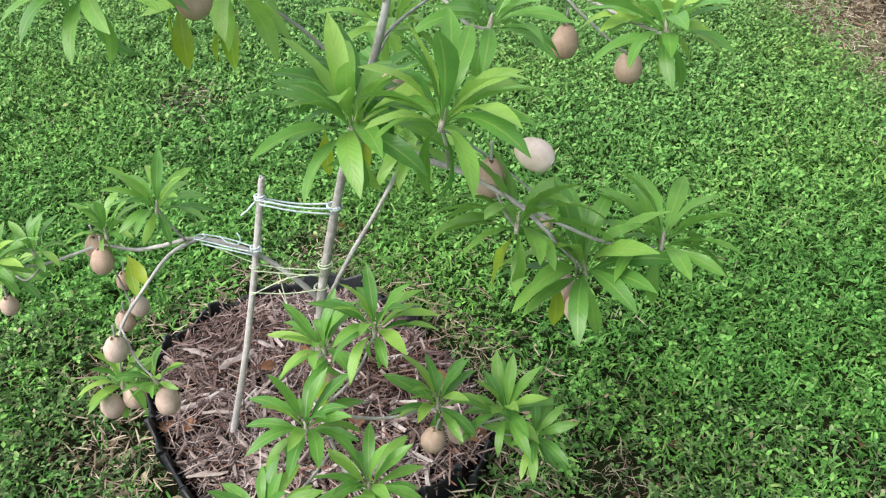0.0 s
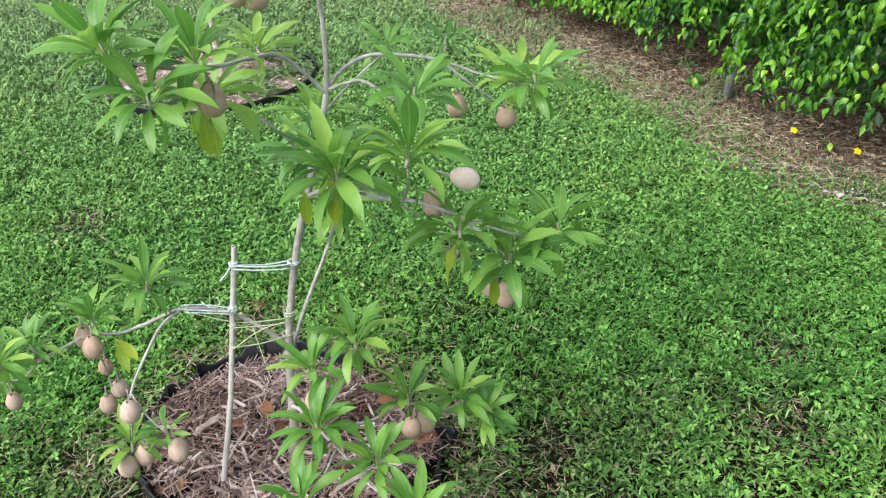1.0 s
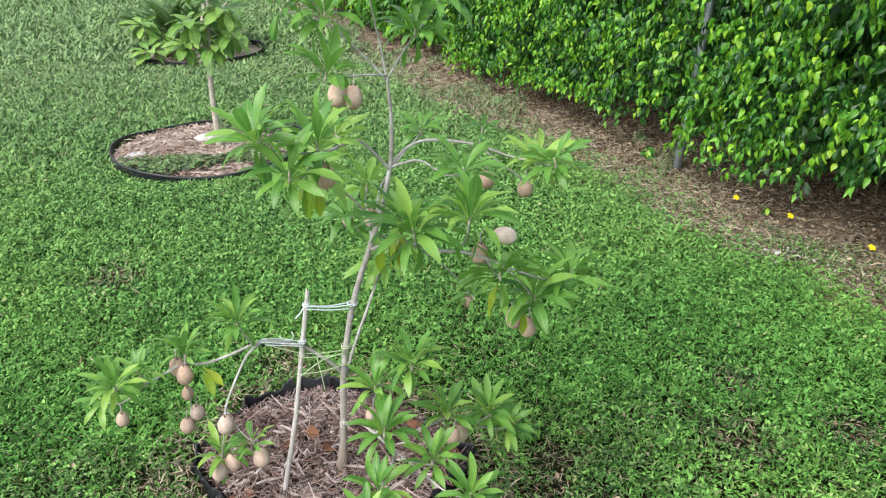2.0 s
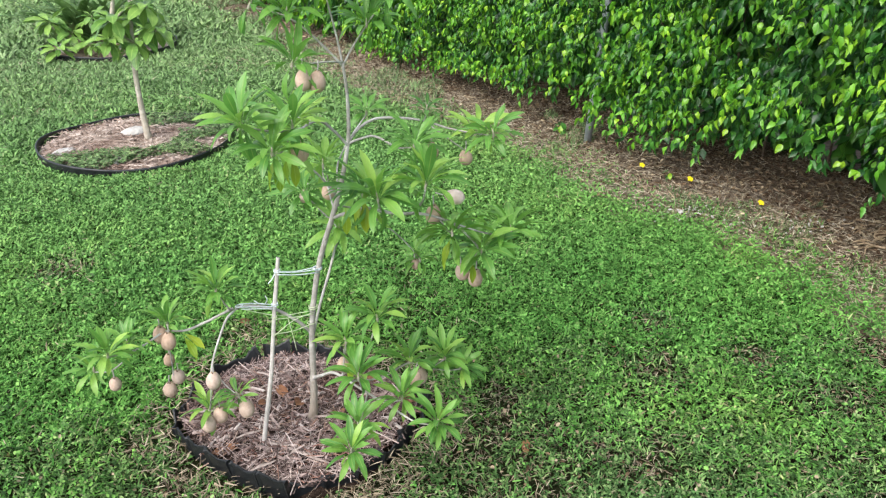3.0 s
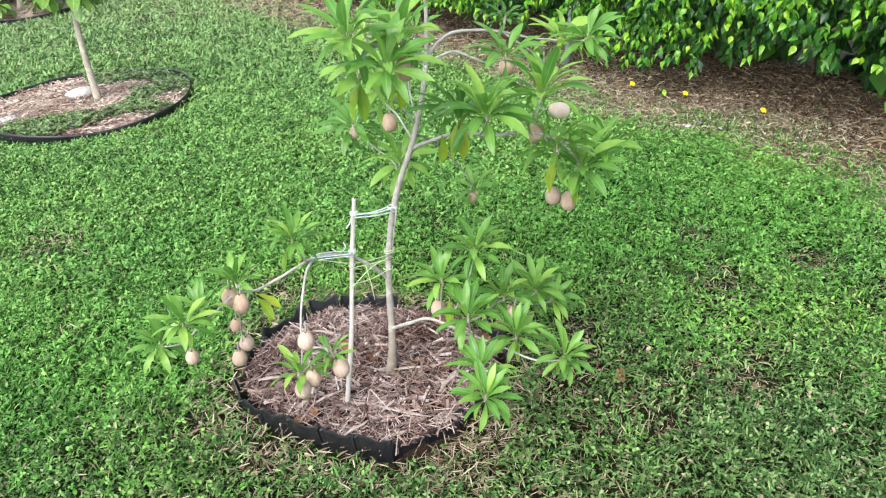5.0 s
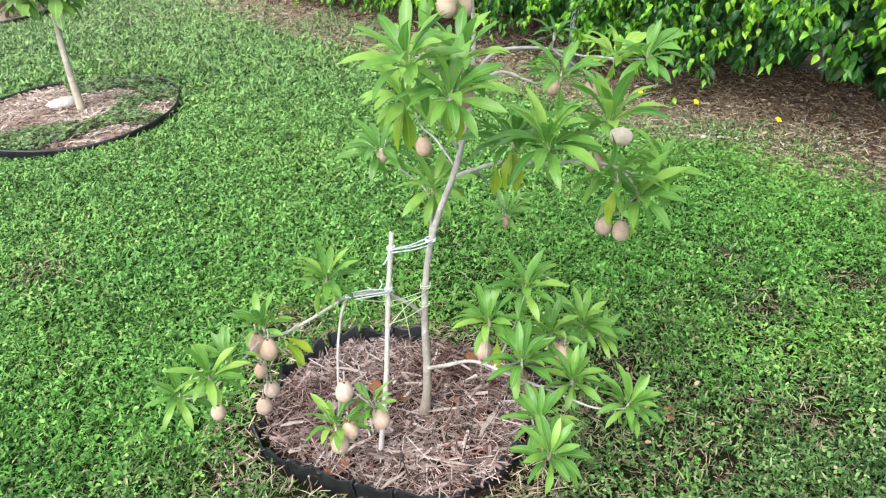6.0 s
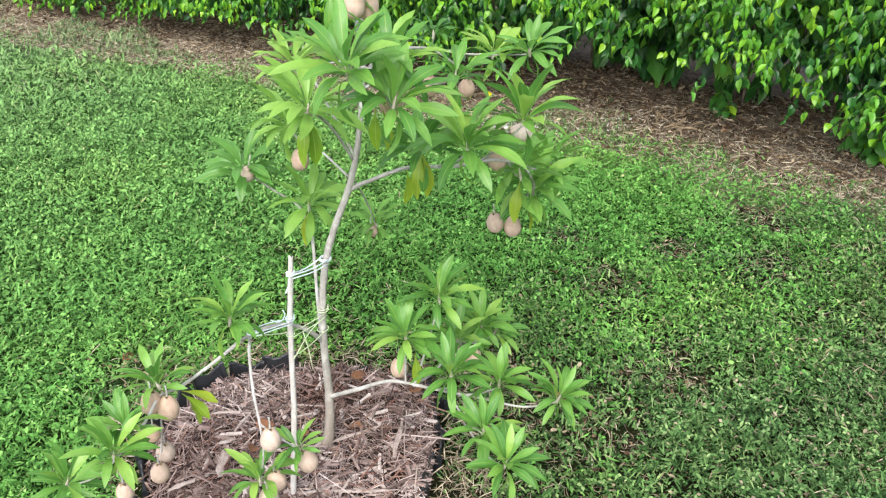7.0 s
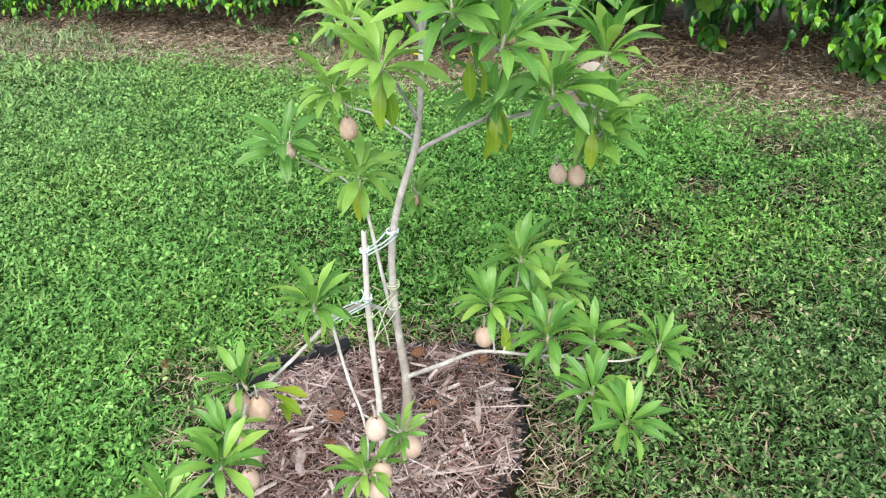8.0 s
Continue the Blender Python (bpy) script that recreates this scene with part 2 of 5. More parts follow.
shade_stain = node(nt, "ShaderNodeMapRange")
shade_stain.inputs[1].default_value, shade_stain.inputs[2].default_value, shade_stain.inputs[3].default_value, shade_stain.inputs[4].default_value = 0.08, 0.30, 0.8, 0.0
nt.links.new(up.outputs["Z"], shade_stain.inputs[0])
nt.links.new(mixed(nt, shade_stain.outputs[0], b.inputs["Base Color"].links[0].from_socket, (0.29, 0.235, 0.185)), b.inputs["Base Color"])
BARK_DARK = bark_material("hedge_bark", (0.05, 0.035, 0.025), (0.12, 0.09, 0.065), (0.16, 0.13, 0.10))
BARK_TAN = bark_material("tan_bark", (0.34, 0.30, 0.24), (0.50, 0.455, 0.385), (0.60, 0.56, 0.49))
STAKE = bark_material("weathered_stake_wood", (0.40, 0.37, 0.345), (0.58, 0.55, 0.525), (0.66, 0.645, 0.63))

m, nt, b = material("scurfy_fruit_skin", 0.75, 0.2)
skin = ramp(nt, noise_of(nt, 60.0, 7.0, 0.7), [(0.3, (0.39, 0.285, 0.225)), (0.7, (0.57, 0.445, 0.37))])
shift = ramp(nt, chance(nt), [(0.0, (0.97, 0.89, 0.82)), (0.6, (1.02, 0.98, 0.95)), (1.0, (1.05, 1.08, 1.12))])
nt.links.new(mixed(nt, 1.0, skin, shift, "MULTIPLY"), b.inputs["Base Color"])
bumped(nt, b, noise_of(nt, 300.0, 4.0), 0.3, 0.001)
FRUIT = m

m, nt, b = material("pale_fruit_skin", 0.75, 0.2)
nt.links.new(ramp(nt, noise_of(nt, 60.0, 7.0, 0.7), [(0.3, (0.55, 0.43, 0.36)), (0.7, (0.74, 0.63, 0.56))]), b.inputs["Base Color"])
FRUIT_PALE = m

m, nt, b = material("black_plastic", 0.42, 0.5)
nt.links.new(ramp(nt, noise_of(nt, 26.0, 6.0, 0.7), [(0.35, (0.007, 0.008, 0.010)), (0.6, (0.016, 0.018, 0.021)), (0.8, (0.045, 0.043, 0.041))]), b.inputs["Base Color"])
bumped(nt, b, noise_of(nt, 90.0, 4.0), 0.3, 0.003)
PLASTIC = m

m, nt, b = material("pale_twine", 0.7, 0.25)
nt.links.new(ramp(nt, noise_of(nt, 220.0, 3.0), [(0.3, (0.50, 0.60, 0.66)), (0.7, (0.80, 0.85, 0.86))]), b.inputs["Base Color"])
TWINE = m
m, nt, b = material("green_string", 0.7, 0.25)
nt.links.new(ramp(nt, noise_of(nt, 220.0, 3.0), [(0.3, (0.45, 0.56, 0.33)), (0.7, (0.70, 0.76, 0.55))]), b.inputs["Base Color"])
STRING = m

m, nt, b = material("white_stone", 0.85, 0.2)
nt.links.new(ramp(nt, noise_of(nt, 30.0, 6.0), [(0.3, (0.33, 0.315, 0.295)), (0.7, (0.53, 0.515, 0.49))]), b.inputs["Base Color"])
bumped(nt, b, noise_of(nt, 60.0, 5.0), 0.5, 0.006)
STONE = m
m, nt, b = material("yellow_petal", 0.6, 0.2)
petal = ramp(nt, noise_of(nt, 80.0, 3.0), [(0.3, (0.74, 0.58, 0.01)), (0.7, (0.86, 0.74, 0.03))])
nt.links.new(petal, b.inputs["Base Color"])
PETAL = m
m, nt, b = material("galvanised_steel", 0.45, 0.5)
nt.links.new(ramp(nt, noise_of(nt, 18.0, 6.0), [(0.3, (0.30, 0.34, 0.37)), (0.7, (0.44, 0.48, 0.51))]), b.inputs["Base Color"])
b.inputs["Metallic"].default_value = 0.6
STEEL = m


# ---------------------------------------------------------------- mesh helpers
rng = np.random.default_rng(7)


def mesh_of(name, verts, tris, mat, smooth=True, uv=None):
    """A mesh from arrays of places and of triangles; uv: along and across a leaf, for each place."""
    verts, tris = np.asarray(verts, np.float32), np.asarray(tris, np.int32)
    me = bpy.data.meshes.new(name)
    me.vertices.add(len(verts))
    me.vertices.foreach_set("co", verts.ravel())
    me.loops.add(3 * len(tris))
    me.loops.foreach_set("vertex_index", tris.ravel())
    me.polygons.add(len(tris))
    me.polygons.foreach_set("loop_start", np.arange(0, 3 * len(tris), 3, dtype=np.int32))
    me.polygons.foreach_set("use_smooth", np.full(len(tris), smooth))
    me.update(calc_edges=True)
    if uv is not None:
        me.uv_layers.new(name="blade").data.foreach_set("uv", np.asarray(uv, np.float32)[tris.ravel()].ravel())
    me.materials.append(mat)
    return me


def part(name, data, parent, label="", at=None):
    """Links mesh data as one object under a thing or a part."""
    ob = new(name, data)
    ob.parent = parent
    if at is not None:
        ob.matrix_basis = at
    return tagged(ob, label)


def thing(name, at, label, category, data=None, group="", kind=""):
    ob = new(name, data)
    ob.matrix_basis = at
    return tagged(ob, label, category, group, kind)


def turns(az, pitch, roll):
    """Turns about z, then y, then x, as an array of matrices."""
    ca, sa, cp, sp, cr, sr = np.cos(az), np.sin(az), np.cos(pitch), np.sin(pitch), np.cos(roll), np.sin(roll)
    o, i = np.zeros_like(ca), np.ones_like(ca)
    rz = np.stack([ca, -sa, o, sa, ca, o, o, o, i], -1).reshape(-1, 3, 3)
    ry = np.stack([cp, o, sp, o, i, o, -sp, o, cp], -1).reshape(-1, 3, 3)
    rx = np.stack([i, o, o, o, cr, -sr, o, sr, cr], -1).reshape(-1, 3, 3)
    return rz @ ry @ rx


def strewn(template, places, rot, size):
    """Copies of a small template (places, triangles) joined into arrays."""
    tv, tt = np.asarray(template[0], float), np.asarray(template[1])
    size = np.asarray(size, float).reshape(len(places), -1)
    v = np.einsum("nij,nkj->nki", rot, tv[None] * size[:, None, :]) + np.asarray(places)[:, None]
    t = tt[None] + (np.arange(len(places)) * len(tv))[:, None, None]
    return v.reshape(-1, 3), t.reshape(-1, 3)


def joined(*pairs):
    vs, ts, n = [], [], 0
    for v, t in pairs:
        vs.append(v)
        ts.append(np.asarray(t) + n)
        n += len(v)
    return np.concatenate(vs), np.concatenate(ts)


def smooth_line(pts, radii, steps=5):
    """Catmull-Rom through the points; radii go along."""
    p = np.c_[np.asarray(pts, float), np.asarray(radii, float)]
    p = np.vstack([2 * p[0] - p[1], p, 2 * p[-1] - p[-2]])
    out = []
    for k in range(1, len(p) - 2):
        a, b_, c, d = p[k - 1], p[k], p[k + 1], p[k + 2]
        for s in range(steps):
            u = s / steps
            out.append(0.5 * (2 * b_ + (c - a) * u + (2 * a - 5 * b_ + 4 * c - d) * u * u + (3 * b_ - a - 3 * c + d) * u**3))
    out.append(p[-2])
    out = np.array(out)
    return out[:, :3], np.maximum(out[:, 3], 0.0006)


def tube(pts, radii, sides=8, steps=5, rough=0.0):
    """A round tapered stem along a line, closed at both ends."""
    line, rad = smooth_line(pts, radii, steps)
    n = len(line)
    tang = np.gradient(line, axis=0)
    tang /= np.linalg.norm(tang, axis=1)[:, None] + 1e-9
    ref = np.array([0.31, 0.95, 0.07]) if abs(tang[0] @ [0.31, 0.95, 0.07]) < 0.9 else np.array([1.0, 0, 0])
    a = np.cross(tang, ref)
    a /= np.linalg.norm(a, axis=1)[:, None] + 1e-9
    c = np.cross(tang, a)
    ang = np.linspace(0, 2 * np.pi, sides, endpoint=False)
    r = rad[:, None] * (1 + rough * rng.standard_normal((n, sides)))
    v = line[:, None] + r[..., None] * (np.cos(ang)[None, :, None] * a[:, None] + np.sin(ang)[None, :, None] * c[:, None])
    v = np.vstack([v.reshape(-1, 3), line[:1], line[-1:]])
    t = []
    for k in range(n - 1):
        for s in range(sides):
            p, q = k * sides + s, k * sides + (s + 1) % sides
            t += [(p, q, q + sides), (p, q + sides, p + sides)]
    for s in range(sides):
        q = (s + 1) % sides
        t += [(n * sides, q, s), (n * sides + 1, (n - 1) * sides + s, (n - 1) * sides + q)]
    return v, np.array(t)


def blade(length, width, droop, fold, widest=0.55, segments=7, twist=0.0, point=1.0, stalk=0.08):
    """A leaf that grows along x: widest past its middle, folded along the midrib, arching down."""
    v, t = [], []
    for k in range(segments + 1):
        u = k / segments
        if u < stalk:
            w = 0.06
        else:
            s = (u - stalk) / (1 - stalk)
            w = (math.sin(math.pi * s ** (math.log(0.5) / math.log(widest)))) ** (0.75 * point) if 0 < s < 1 else 0.03
        w = max(w, 0.03) * width / 2
        bend = droop * u
        x, z = length * (math.sin(bend) / droop if abs(droop) > 1e-3 else u), -length * ((1 - math.cos(bend)) / droop if abs(droop) > 1e-3 else 0)
        lift, tw = fold * w, twist * u
        wave = 0.20 * w * math.sin(11 * u)
        for side in (-1, 0, 1):
            yy, zz = side * w, (lift + wave * side) if side else 0
            v.append((x - math.sin(bend) * -zz * 0, yy * math.cos(tw) - zz * math.sin(tw), z + zz * math.cos(tw) + yy * math.sin(tw)))
    for k in range(segments):
        for s in range(2):
            p = 3 * k + s
            t += [(p, p + 3, p + 4), (p, p + 4, p + 1)]
    return np.array(v), np.array(t)


def blade_uv(segments=7, copies=1):
    one = np.array([(k / segments, s / 2) for k in range(segments + 1) for s in range(3)])
    return np.tile(one, (copies, 1))


# ---------------------------------------------------------------- plan
RING = [(-0.462, 1.41), (-0.458, 1.32), (-0.430, 1.23), (-0.375, 1.14), (-0.315, 1.06), (-0.25, 0.995), (-0.19, 0.935), (-0.10, 0.928), (0.01, 0.94), (0.10, 1.0), (0.18, 1.065),
        (0.265, 1.15), (0.285, 1.24), (0.255, 1.33), (0.20, 1.43), (0.13, 1.50), (0.02, 1.60), (-0.08, 1.655), (-0.16, 1.65), (-0.32, 1.60), (-0.41, 1.50)]
RING2, RING2_R = (-0.545, 4.49), (0.60, 0.60)
RING3, RING3_R = (-0.76, 7.80), (0.63, 0.60)
BORDER_Y = [-3.0, 0.5, 0.9, 1.2, 1.75, 2.1, 2.3, 2.6, 3.0, 3.5, 3.9, 4.4, 4.9, 5.4, 6.4, 9.0, 13.0, 30.0]
BORDER_X = [2.75, 2.46, 2.30, 2.19, 2.15, 2.13, 2.00, 1.86, 1.80, 1.78, 1.68, 1.55, 1.30, 1.18, 1.00, 0.55, -0.10, -2.90]


def hedge_x(y):
    return 2.60 - 0.172 * np.asarray(y, float)


def in_ring(x, y, grow=0.0):
    ring = np.array(RING)
    mid = ring.mean(0)
    ring = mid + (ring - mid) * (1 + grow / 0.38)
    inside = np.zeros(np.shape(x), bool)
    for (x0, y0), (x1, y1) in zip(ring, np.roll(ring, -1, 0)):
        inside ^= ((y0 > y) != (y1 > y)) & (x < (x1 - x0) * (y - y0) / (y1 - y0 + 1e-12) + x0)
    return inside


def in_oval(x, y, mid, r, grow=0.0):
    return ((x - mid[0]) / (r[0] + grow)) ** 2 + ((y - mid[1]) / (r[1] + grow)) ** 2 < 1


def wobble(x, y, seed):
    """Smooth uneven numbers about 0 over the plan."""
    r = np.random.default_rng(seed)
    out = np.zeros(np.shape(x))
    for k in range(7):
        f, a, p = r.uniform(1.0, 7.0), r.uniform(0, 6.3), r.uniform(0, 6.3)
        out = out + np.sin(f * (np.cos(a) * x + np.sin(a) * y) + p) / (1 + f * 0.4)
    return out / 2.2


# ---------------------------------------------------------------- ground
def ground_sheet():
    s = 900.0
    near = np.linspace(-6, 16, 90)
    line = np.r_[[-s, -120, -30, -12], near, [24, 45, 140, s]]
    gx, gy = np.meshgrid(line, line)
    gz = 0.006 * wobble(gx, gy, 3) * (np.hypot(gx, gy - 3) < 14) - 0.008
    n = len(line)
    idx = np.arange(n * n).reshape(n, n)
    p, q, r, u = idx[:-1, :-1].ravel(), idx[:-1, 1:].ravel(), idx[1:, 1:].ravel(), idx[1:, :-1].ravel()
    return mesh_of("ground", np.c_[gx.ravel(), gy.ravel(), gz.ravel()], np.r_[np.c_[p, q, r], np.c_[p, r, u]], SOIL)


tagged(new("ground", ground_sheet()), "soil sheet under the green lawn, darkened as shade between leaves", "ground", kind="structure")


def dirt_bed():
    ys = np.linspace(-4, 30, 260)
    cols = 22
    left = np.interp(ys, BORDER_Y, BORDER_X) - 0.28 + 0.05 * wobble(ys * 3, ys * 0, 5)
    right = hedge_x(ys) + 2.2
    u = np.linspace(0, 1, cols)
    gx = left[:, None] + (right - left)[:, None] * u[None]
    gy = np.repeat(ys[:, None], cols, 1)
    gz = 0.004 + 0.012 * np.minimum(1, u[None] * 6) * (1 + wobble(gx * 3, gy * 3, 6)) * (u[None] > 0) - 0.02 * (u[None] == 0)
    n, idx = len(ys), np.arange(len(ys) * cols).reshape(len(ys), cols)
    p, q, r, w = idx[:-1, :-1].ravel(), idx[:-1, 1:].ravel(), idx[1:, 1:].ravel(), idx[1:, :-1].ravel()
    return mesh_of("dirt_strip", np.c_[gx.ravel(), gy.ravel(), gz.ravel()], np.r_[np.c_[p, q, r], np.c_[p, r, w]], DIRT)


tagged(new("dirt_strip", dirt_bed()), "bare brown dirt strip along the foot of the hedge", "dirt", kind="structure")

# lawn leaves: grass blades, pointed ovals, three-lobed weeds, and simple ones for the far lawn
BLADE = (np.array([(0, -0.06, 0), (0, 0.06, 0), (0.4, -0.10, 0.0), (0.4, 0.10, 0.0), (0.75, -0.075, -0.10), (0.75, 0.075, -0.10), (1.0, 0, -0.26)]), np.array([(0, 2, 3), (0, 3, 1), (2, 4, 5), (2, 5, 3), (4, 6, 5)]))
ROUND = (np.array([(0, 0, 0), (0.35, -0.34, 0.10), (0.42, 0, -0.02), (0.35, 0.34, 0.10), (0.8, -0.28, 0.05), (0.8, 0.28, 0.05), (1.0, 0, -0.06)]), np.array([(0, 1, 2), (0, 2, 3), (1, 4, 2), (2, 5, 3), (2, 4, 6), (2, 6, 5)]))
BLADE_FAR = (np.array([(0, -0.08, 0), (0, 0.08, 0), (0.5, -0.10, -0.02), (0.5, 0.10, -0.02), (1.0, 0, -0.2)]), np.array([(0, 2, 3), (0, 3, 1), (2, 4, 3)]))
GRASS_BLADE = (np.array([(0, -0.05, 0), (0, 0.05, 0), (0.50, -0.085, 0.04), (0.50, 0.085, 0.04), (1.0, 0, -0.20)]), np.array([(0, 2, 3), (0, 3, 1), (2, 4, 3)]))
OVAL = (np.array([(0, 0, 0), (0.30, -0.27, 0.09), (0.72, -0.25, 0.05), (1.0, 0, -0.10), (0.72, 0.25, 0.05), (0.30, 0.27, 0.09)]), np.array([(0, 1, 2), (0, 2, 3), (0, 3, 4), (0, 4, 5)]))
KITE = (np.array([(0, 0, 0), (0.5, -0.32, 0.10), (1.0, 0, -0.06), (0.5, 0.32, 0.10)]), np.array([(0, 1, 2), (0, 2, 3)]))
CLOVER = joined(*[(np.einsum("ij,kj->ki", turns(np.array([a]), np.array([0.0]), np.array([0.0]))[0], KITE[0] * (1, 1.15, 1)), KITE[1]) for a in (0.0, 1.9, 4.4)])


# worn places in the lawn: middle and reach
PATCHES = [(0.42, 0.92, 0.20), (0.54, 1.16, 0.10), (0.13, 0.83, 0.15), (0.80, 0.70, 0.10), (1.14, 1.12, 0.13), (1.27, 1.44, 0.10), (0.73, 0.84, 0.07), (0.90, 0.78, 0.06), (1.50, 1.07, 0.09),
           (-0.20, 1.87, 0.11), (-0.52, 1.10, 0.09), (0.50, 0.70, 0.11), (1.62, 0.74, 0.13), (-0.30, 0.72, 0.12), (-0.62, 0.85, 0.08), (1.95, 0.95, 0.15), (-0.9, 2.7, 0.12), (0.25, 0.55, 0.10), (-0.05, 0.80, 0.10), (0.33, 0.80, 0.12), (0.62, 0.98, 0.07), (-0.60, 1.30, 0.07), (-0.45, 0.92, 0.10), (0.05, 0.62, 0.07)]


def worn_out(x, y):
    """1 in the middle of a worn place, 0 in good lawn."""
    out = np.zeros(np.shape(x))
    for px, py, r in PATCHES:
        out = np.maximum(out, np.exp(-((x - px) ** 2 + (y - py) ** 2) / r**2))
    return np.clip(out * (1 + 0.5 * wobble(x * 9, y * 9, 91)), 0, 1)


def clump(x, y):
    x, y = x + 0.05 * wobble(x * 3.1, y * 3.1, 94), y + 0.05 * wobble(x * 2.7, y * 2.7, 95)
    return 0.7 * wobble(x * 11, y * 11, 93) + 0.5 * wobble(x * 17 + 3, y * 17, 96)


def lawn_spots(x0, x1, y0, y1, per_m2):
    n = int((x1 - x0) * (y1 - y0) * per_m2)
    x, y = rng.uniform(x0, x1, n), rng.uniform(y0, y1, n)
    edge = np.interp(y, BORDER_Y, BORDER_X) + 0.10 * wobble(x * 2, y * 2, 8) + 0.05 * wobble(x * 7, y * 7, 9)
    fade = (x - edge + 0.08) / 0.50
    keep = (fade < 0) | (rng.uniform(0, 1, n) > 0.45 + 0.62 * np.clip(fade, 0, 1) ** 0.5)
    keep &= ~in_ring(x, y, 0.012) & ~in_oval(x, y, RING2, RING2_R, 0.0) & ~in_oval(x, y, RING3, RING3_R, 0.0)
    # thinning out over the open lawn beside and behind the walk
    rim = np.interp(y, [0.0, 0.5, 0.8, 1.1, 1.8, 2.3, 3.5, 5.0, 8.0, 14.0], [0.1, -0.35, -0.95, -1.25, -1.30, -1.50, -2.2, -2.3, -3.0, -4.6]) + 0.12 * wobble(x * 3, y * 3, 10)
    keep &= rng.uniform(0, 1, n) < np.clip(1 - (rim - x) / 0.5, 0, 1)
    keep &= rng.uniform(0, 1, n) < np.clip((y + 0.14 + 0.05 * wobble(x * 3, y * 3, 14)) / 0.25, 0, 1)
    keep &= ~in_ring(x, y, 0.10) | (rng.uniform(0, 1, n) < 0.5)
    keep &= ~in_ring(x, y, 0.05) | (rng.uniform(0, 1, n) < 0.35)
    worn = wobble(x * 1.6 + 3, y * 1.6, 12) + 0.35 * wobble(x * 6, y * 6, 13)
    keep &= rng.uniform(0, 1, n) > np.clip((worn - 0.45) * 0.8, 0, 0.5)
    keep &= rng.uniform(0, 1, n) < np.clip(1.02 + 0.8 * clump(x, y), 0.35 + 0.3 * np.clip((y - 1.2) / 0.9, 0, 1), 1)
    keep &= rng.uniform(0, 1, n) > 0.75 * worn_out(x, y)
    return x[keep], y[keep]


def lawn_leaves(x, y, size, shape, low, high, lean):
    """Leaves of one shape: low and high bound how far they stand over the soil, lean how steeply they rise."""
    n = len(x)
    tall = (1 + 0.35 * wobble(x, y, 21)) * (1 + 0.5 * np.clip(clump(x, y), -0.8, 1)) * (1 - 0.45 * worn_out(x, y)) * np.where(in_ring(x, y, 0.10) | in_oval(x, y, RING2, RING2_R, 0.12) | in_oval(x, y, RING3, RING3_R, 0.15), 0.4, 1.0)
    rot = turns(rng.uniform(0, 6.3, n), -rng.uniform(lean[0], lean[1], n), rng.normal(0, 0.5, n))
    s = size * rng.uniform(0.55, 1.4, n)
    z = rng.uniform(low, high, n) * tall + 0.006 * np.clip(clump(x * 0.4, y * 0.4), -0.5, 1)
    return strewn(shape, np.c_[x, y, z], rot, np.c_[s, s * rng.uniform(0.7, 1.15, n), s])


def fresh(x, y):
    """Where the lawn is mostly fresh grass (1) and where it is worn and weedy (0)."""
    far = 1 - 0.3 * np.clip((y - 3.8) / 2.5, 0, 1)
    return far * (1 - 0.8 * worn_out(x, y)) * np.clip((y + 0.05 * x - 0.74 + 0.46 * np.clip(x - 0.62, 0, 0.8) + 0.3 * np.clip(-0.3 - x, 0, 0.4) + 0.28 * wobble(x * 1.3, y * 1.3, 61) + 0.25 * wobble(x * 5, y * 5, 62)) / 0.9, 0, 1)


# shape, share in fresh and in weedy lawn, length, lowest and highest place over the soil, lean
NEAR_LEAVES = ((OVAL, 0.34, 0.17, 0.0150, 0.0, 0.052, (-0.8, 1.0)), (CLOVER, 0.13, 0.25, 0.0110, 0.004, 0.054, (-0.6, 0.6)),
               (GRASS_BLADE, 0.55, 0.62, 0.028, 0.0, 0.030, (-0.1, 1.1)))
MID_LEAVES = ((KITE, 0.60, 0.52, 0.0190, 0.0, 0.046, (-0.7, 0.9)), (GRASS_BLADE, 0.40, 0.48, 0.040, 0.0, 0.020, (0.1, 1.2)))
FAR_LEAVES = ((KITE, 0.36, 0.30, 0.0185, 0.0, 0.034, (-0.6, 0.8)), (GRASS_BLADE, 0.64, 0.70, 0.036, 0.0, 0.020, (0.1, 1.2)))


def lawn(x0, x1, y0, y1, per_m2, size, leaves):
    out = {True: [], False: []}
    for shape, share_fresh, share_weedy, scale, low, high, lean in leaves:
        for which, share in ((True, share_fresh), (False, share_weedy)):
            x, y = lawn_spots(x0, x1, y0, y1, per_m2 * share)
            keep = (rng.uniform(0, 1, len(x)) < fresh(x, y)) == which
            if keep.any():
                out[which].append(lawn_leaves(x[keep], y[keep], scale * size, shape, low, high, lean))
    return out


plots = [lawn(-1.9, 2.7, -0.15, 2.3, 25500, 0.92, NEAR_LEAVES), lawn(-2.8, 2.4, 2.3, 4.2, 20000, 0.92, MID_LEAVES), lawn(-3.4, 2.1, 4.2, 7.5, 9500, 1.35, FAR_LEAVES), lawn(-5.4, 1.2, 7.5, 14.5, 3000, 2.6, FAR_LEAVES)]
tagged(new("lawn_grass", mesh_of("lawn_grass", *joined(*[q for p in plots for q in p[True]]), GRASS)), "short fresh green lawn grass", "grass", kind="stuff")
x, y = rng.uniform(-9, 2.6, 120000), rng.uniform(-4.0, 14.5, 120000)
keep = ((x < -1.0 - 0.30 * y) | (y < 0.0)) & (rng.uniform(0, 1, 120000) < np.clip(1.4 - np.hypot(x + 0.6, y - 1.5) / 8, 0.15, 1))
x, y = x[keep], y[keep]
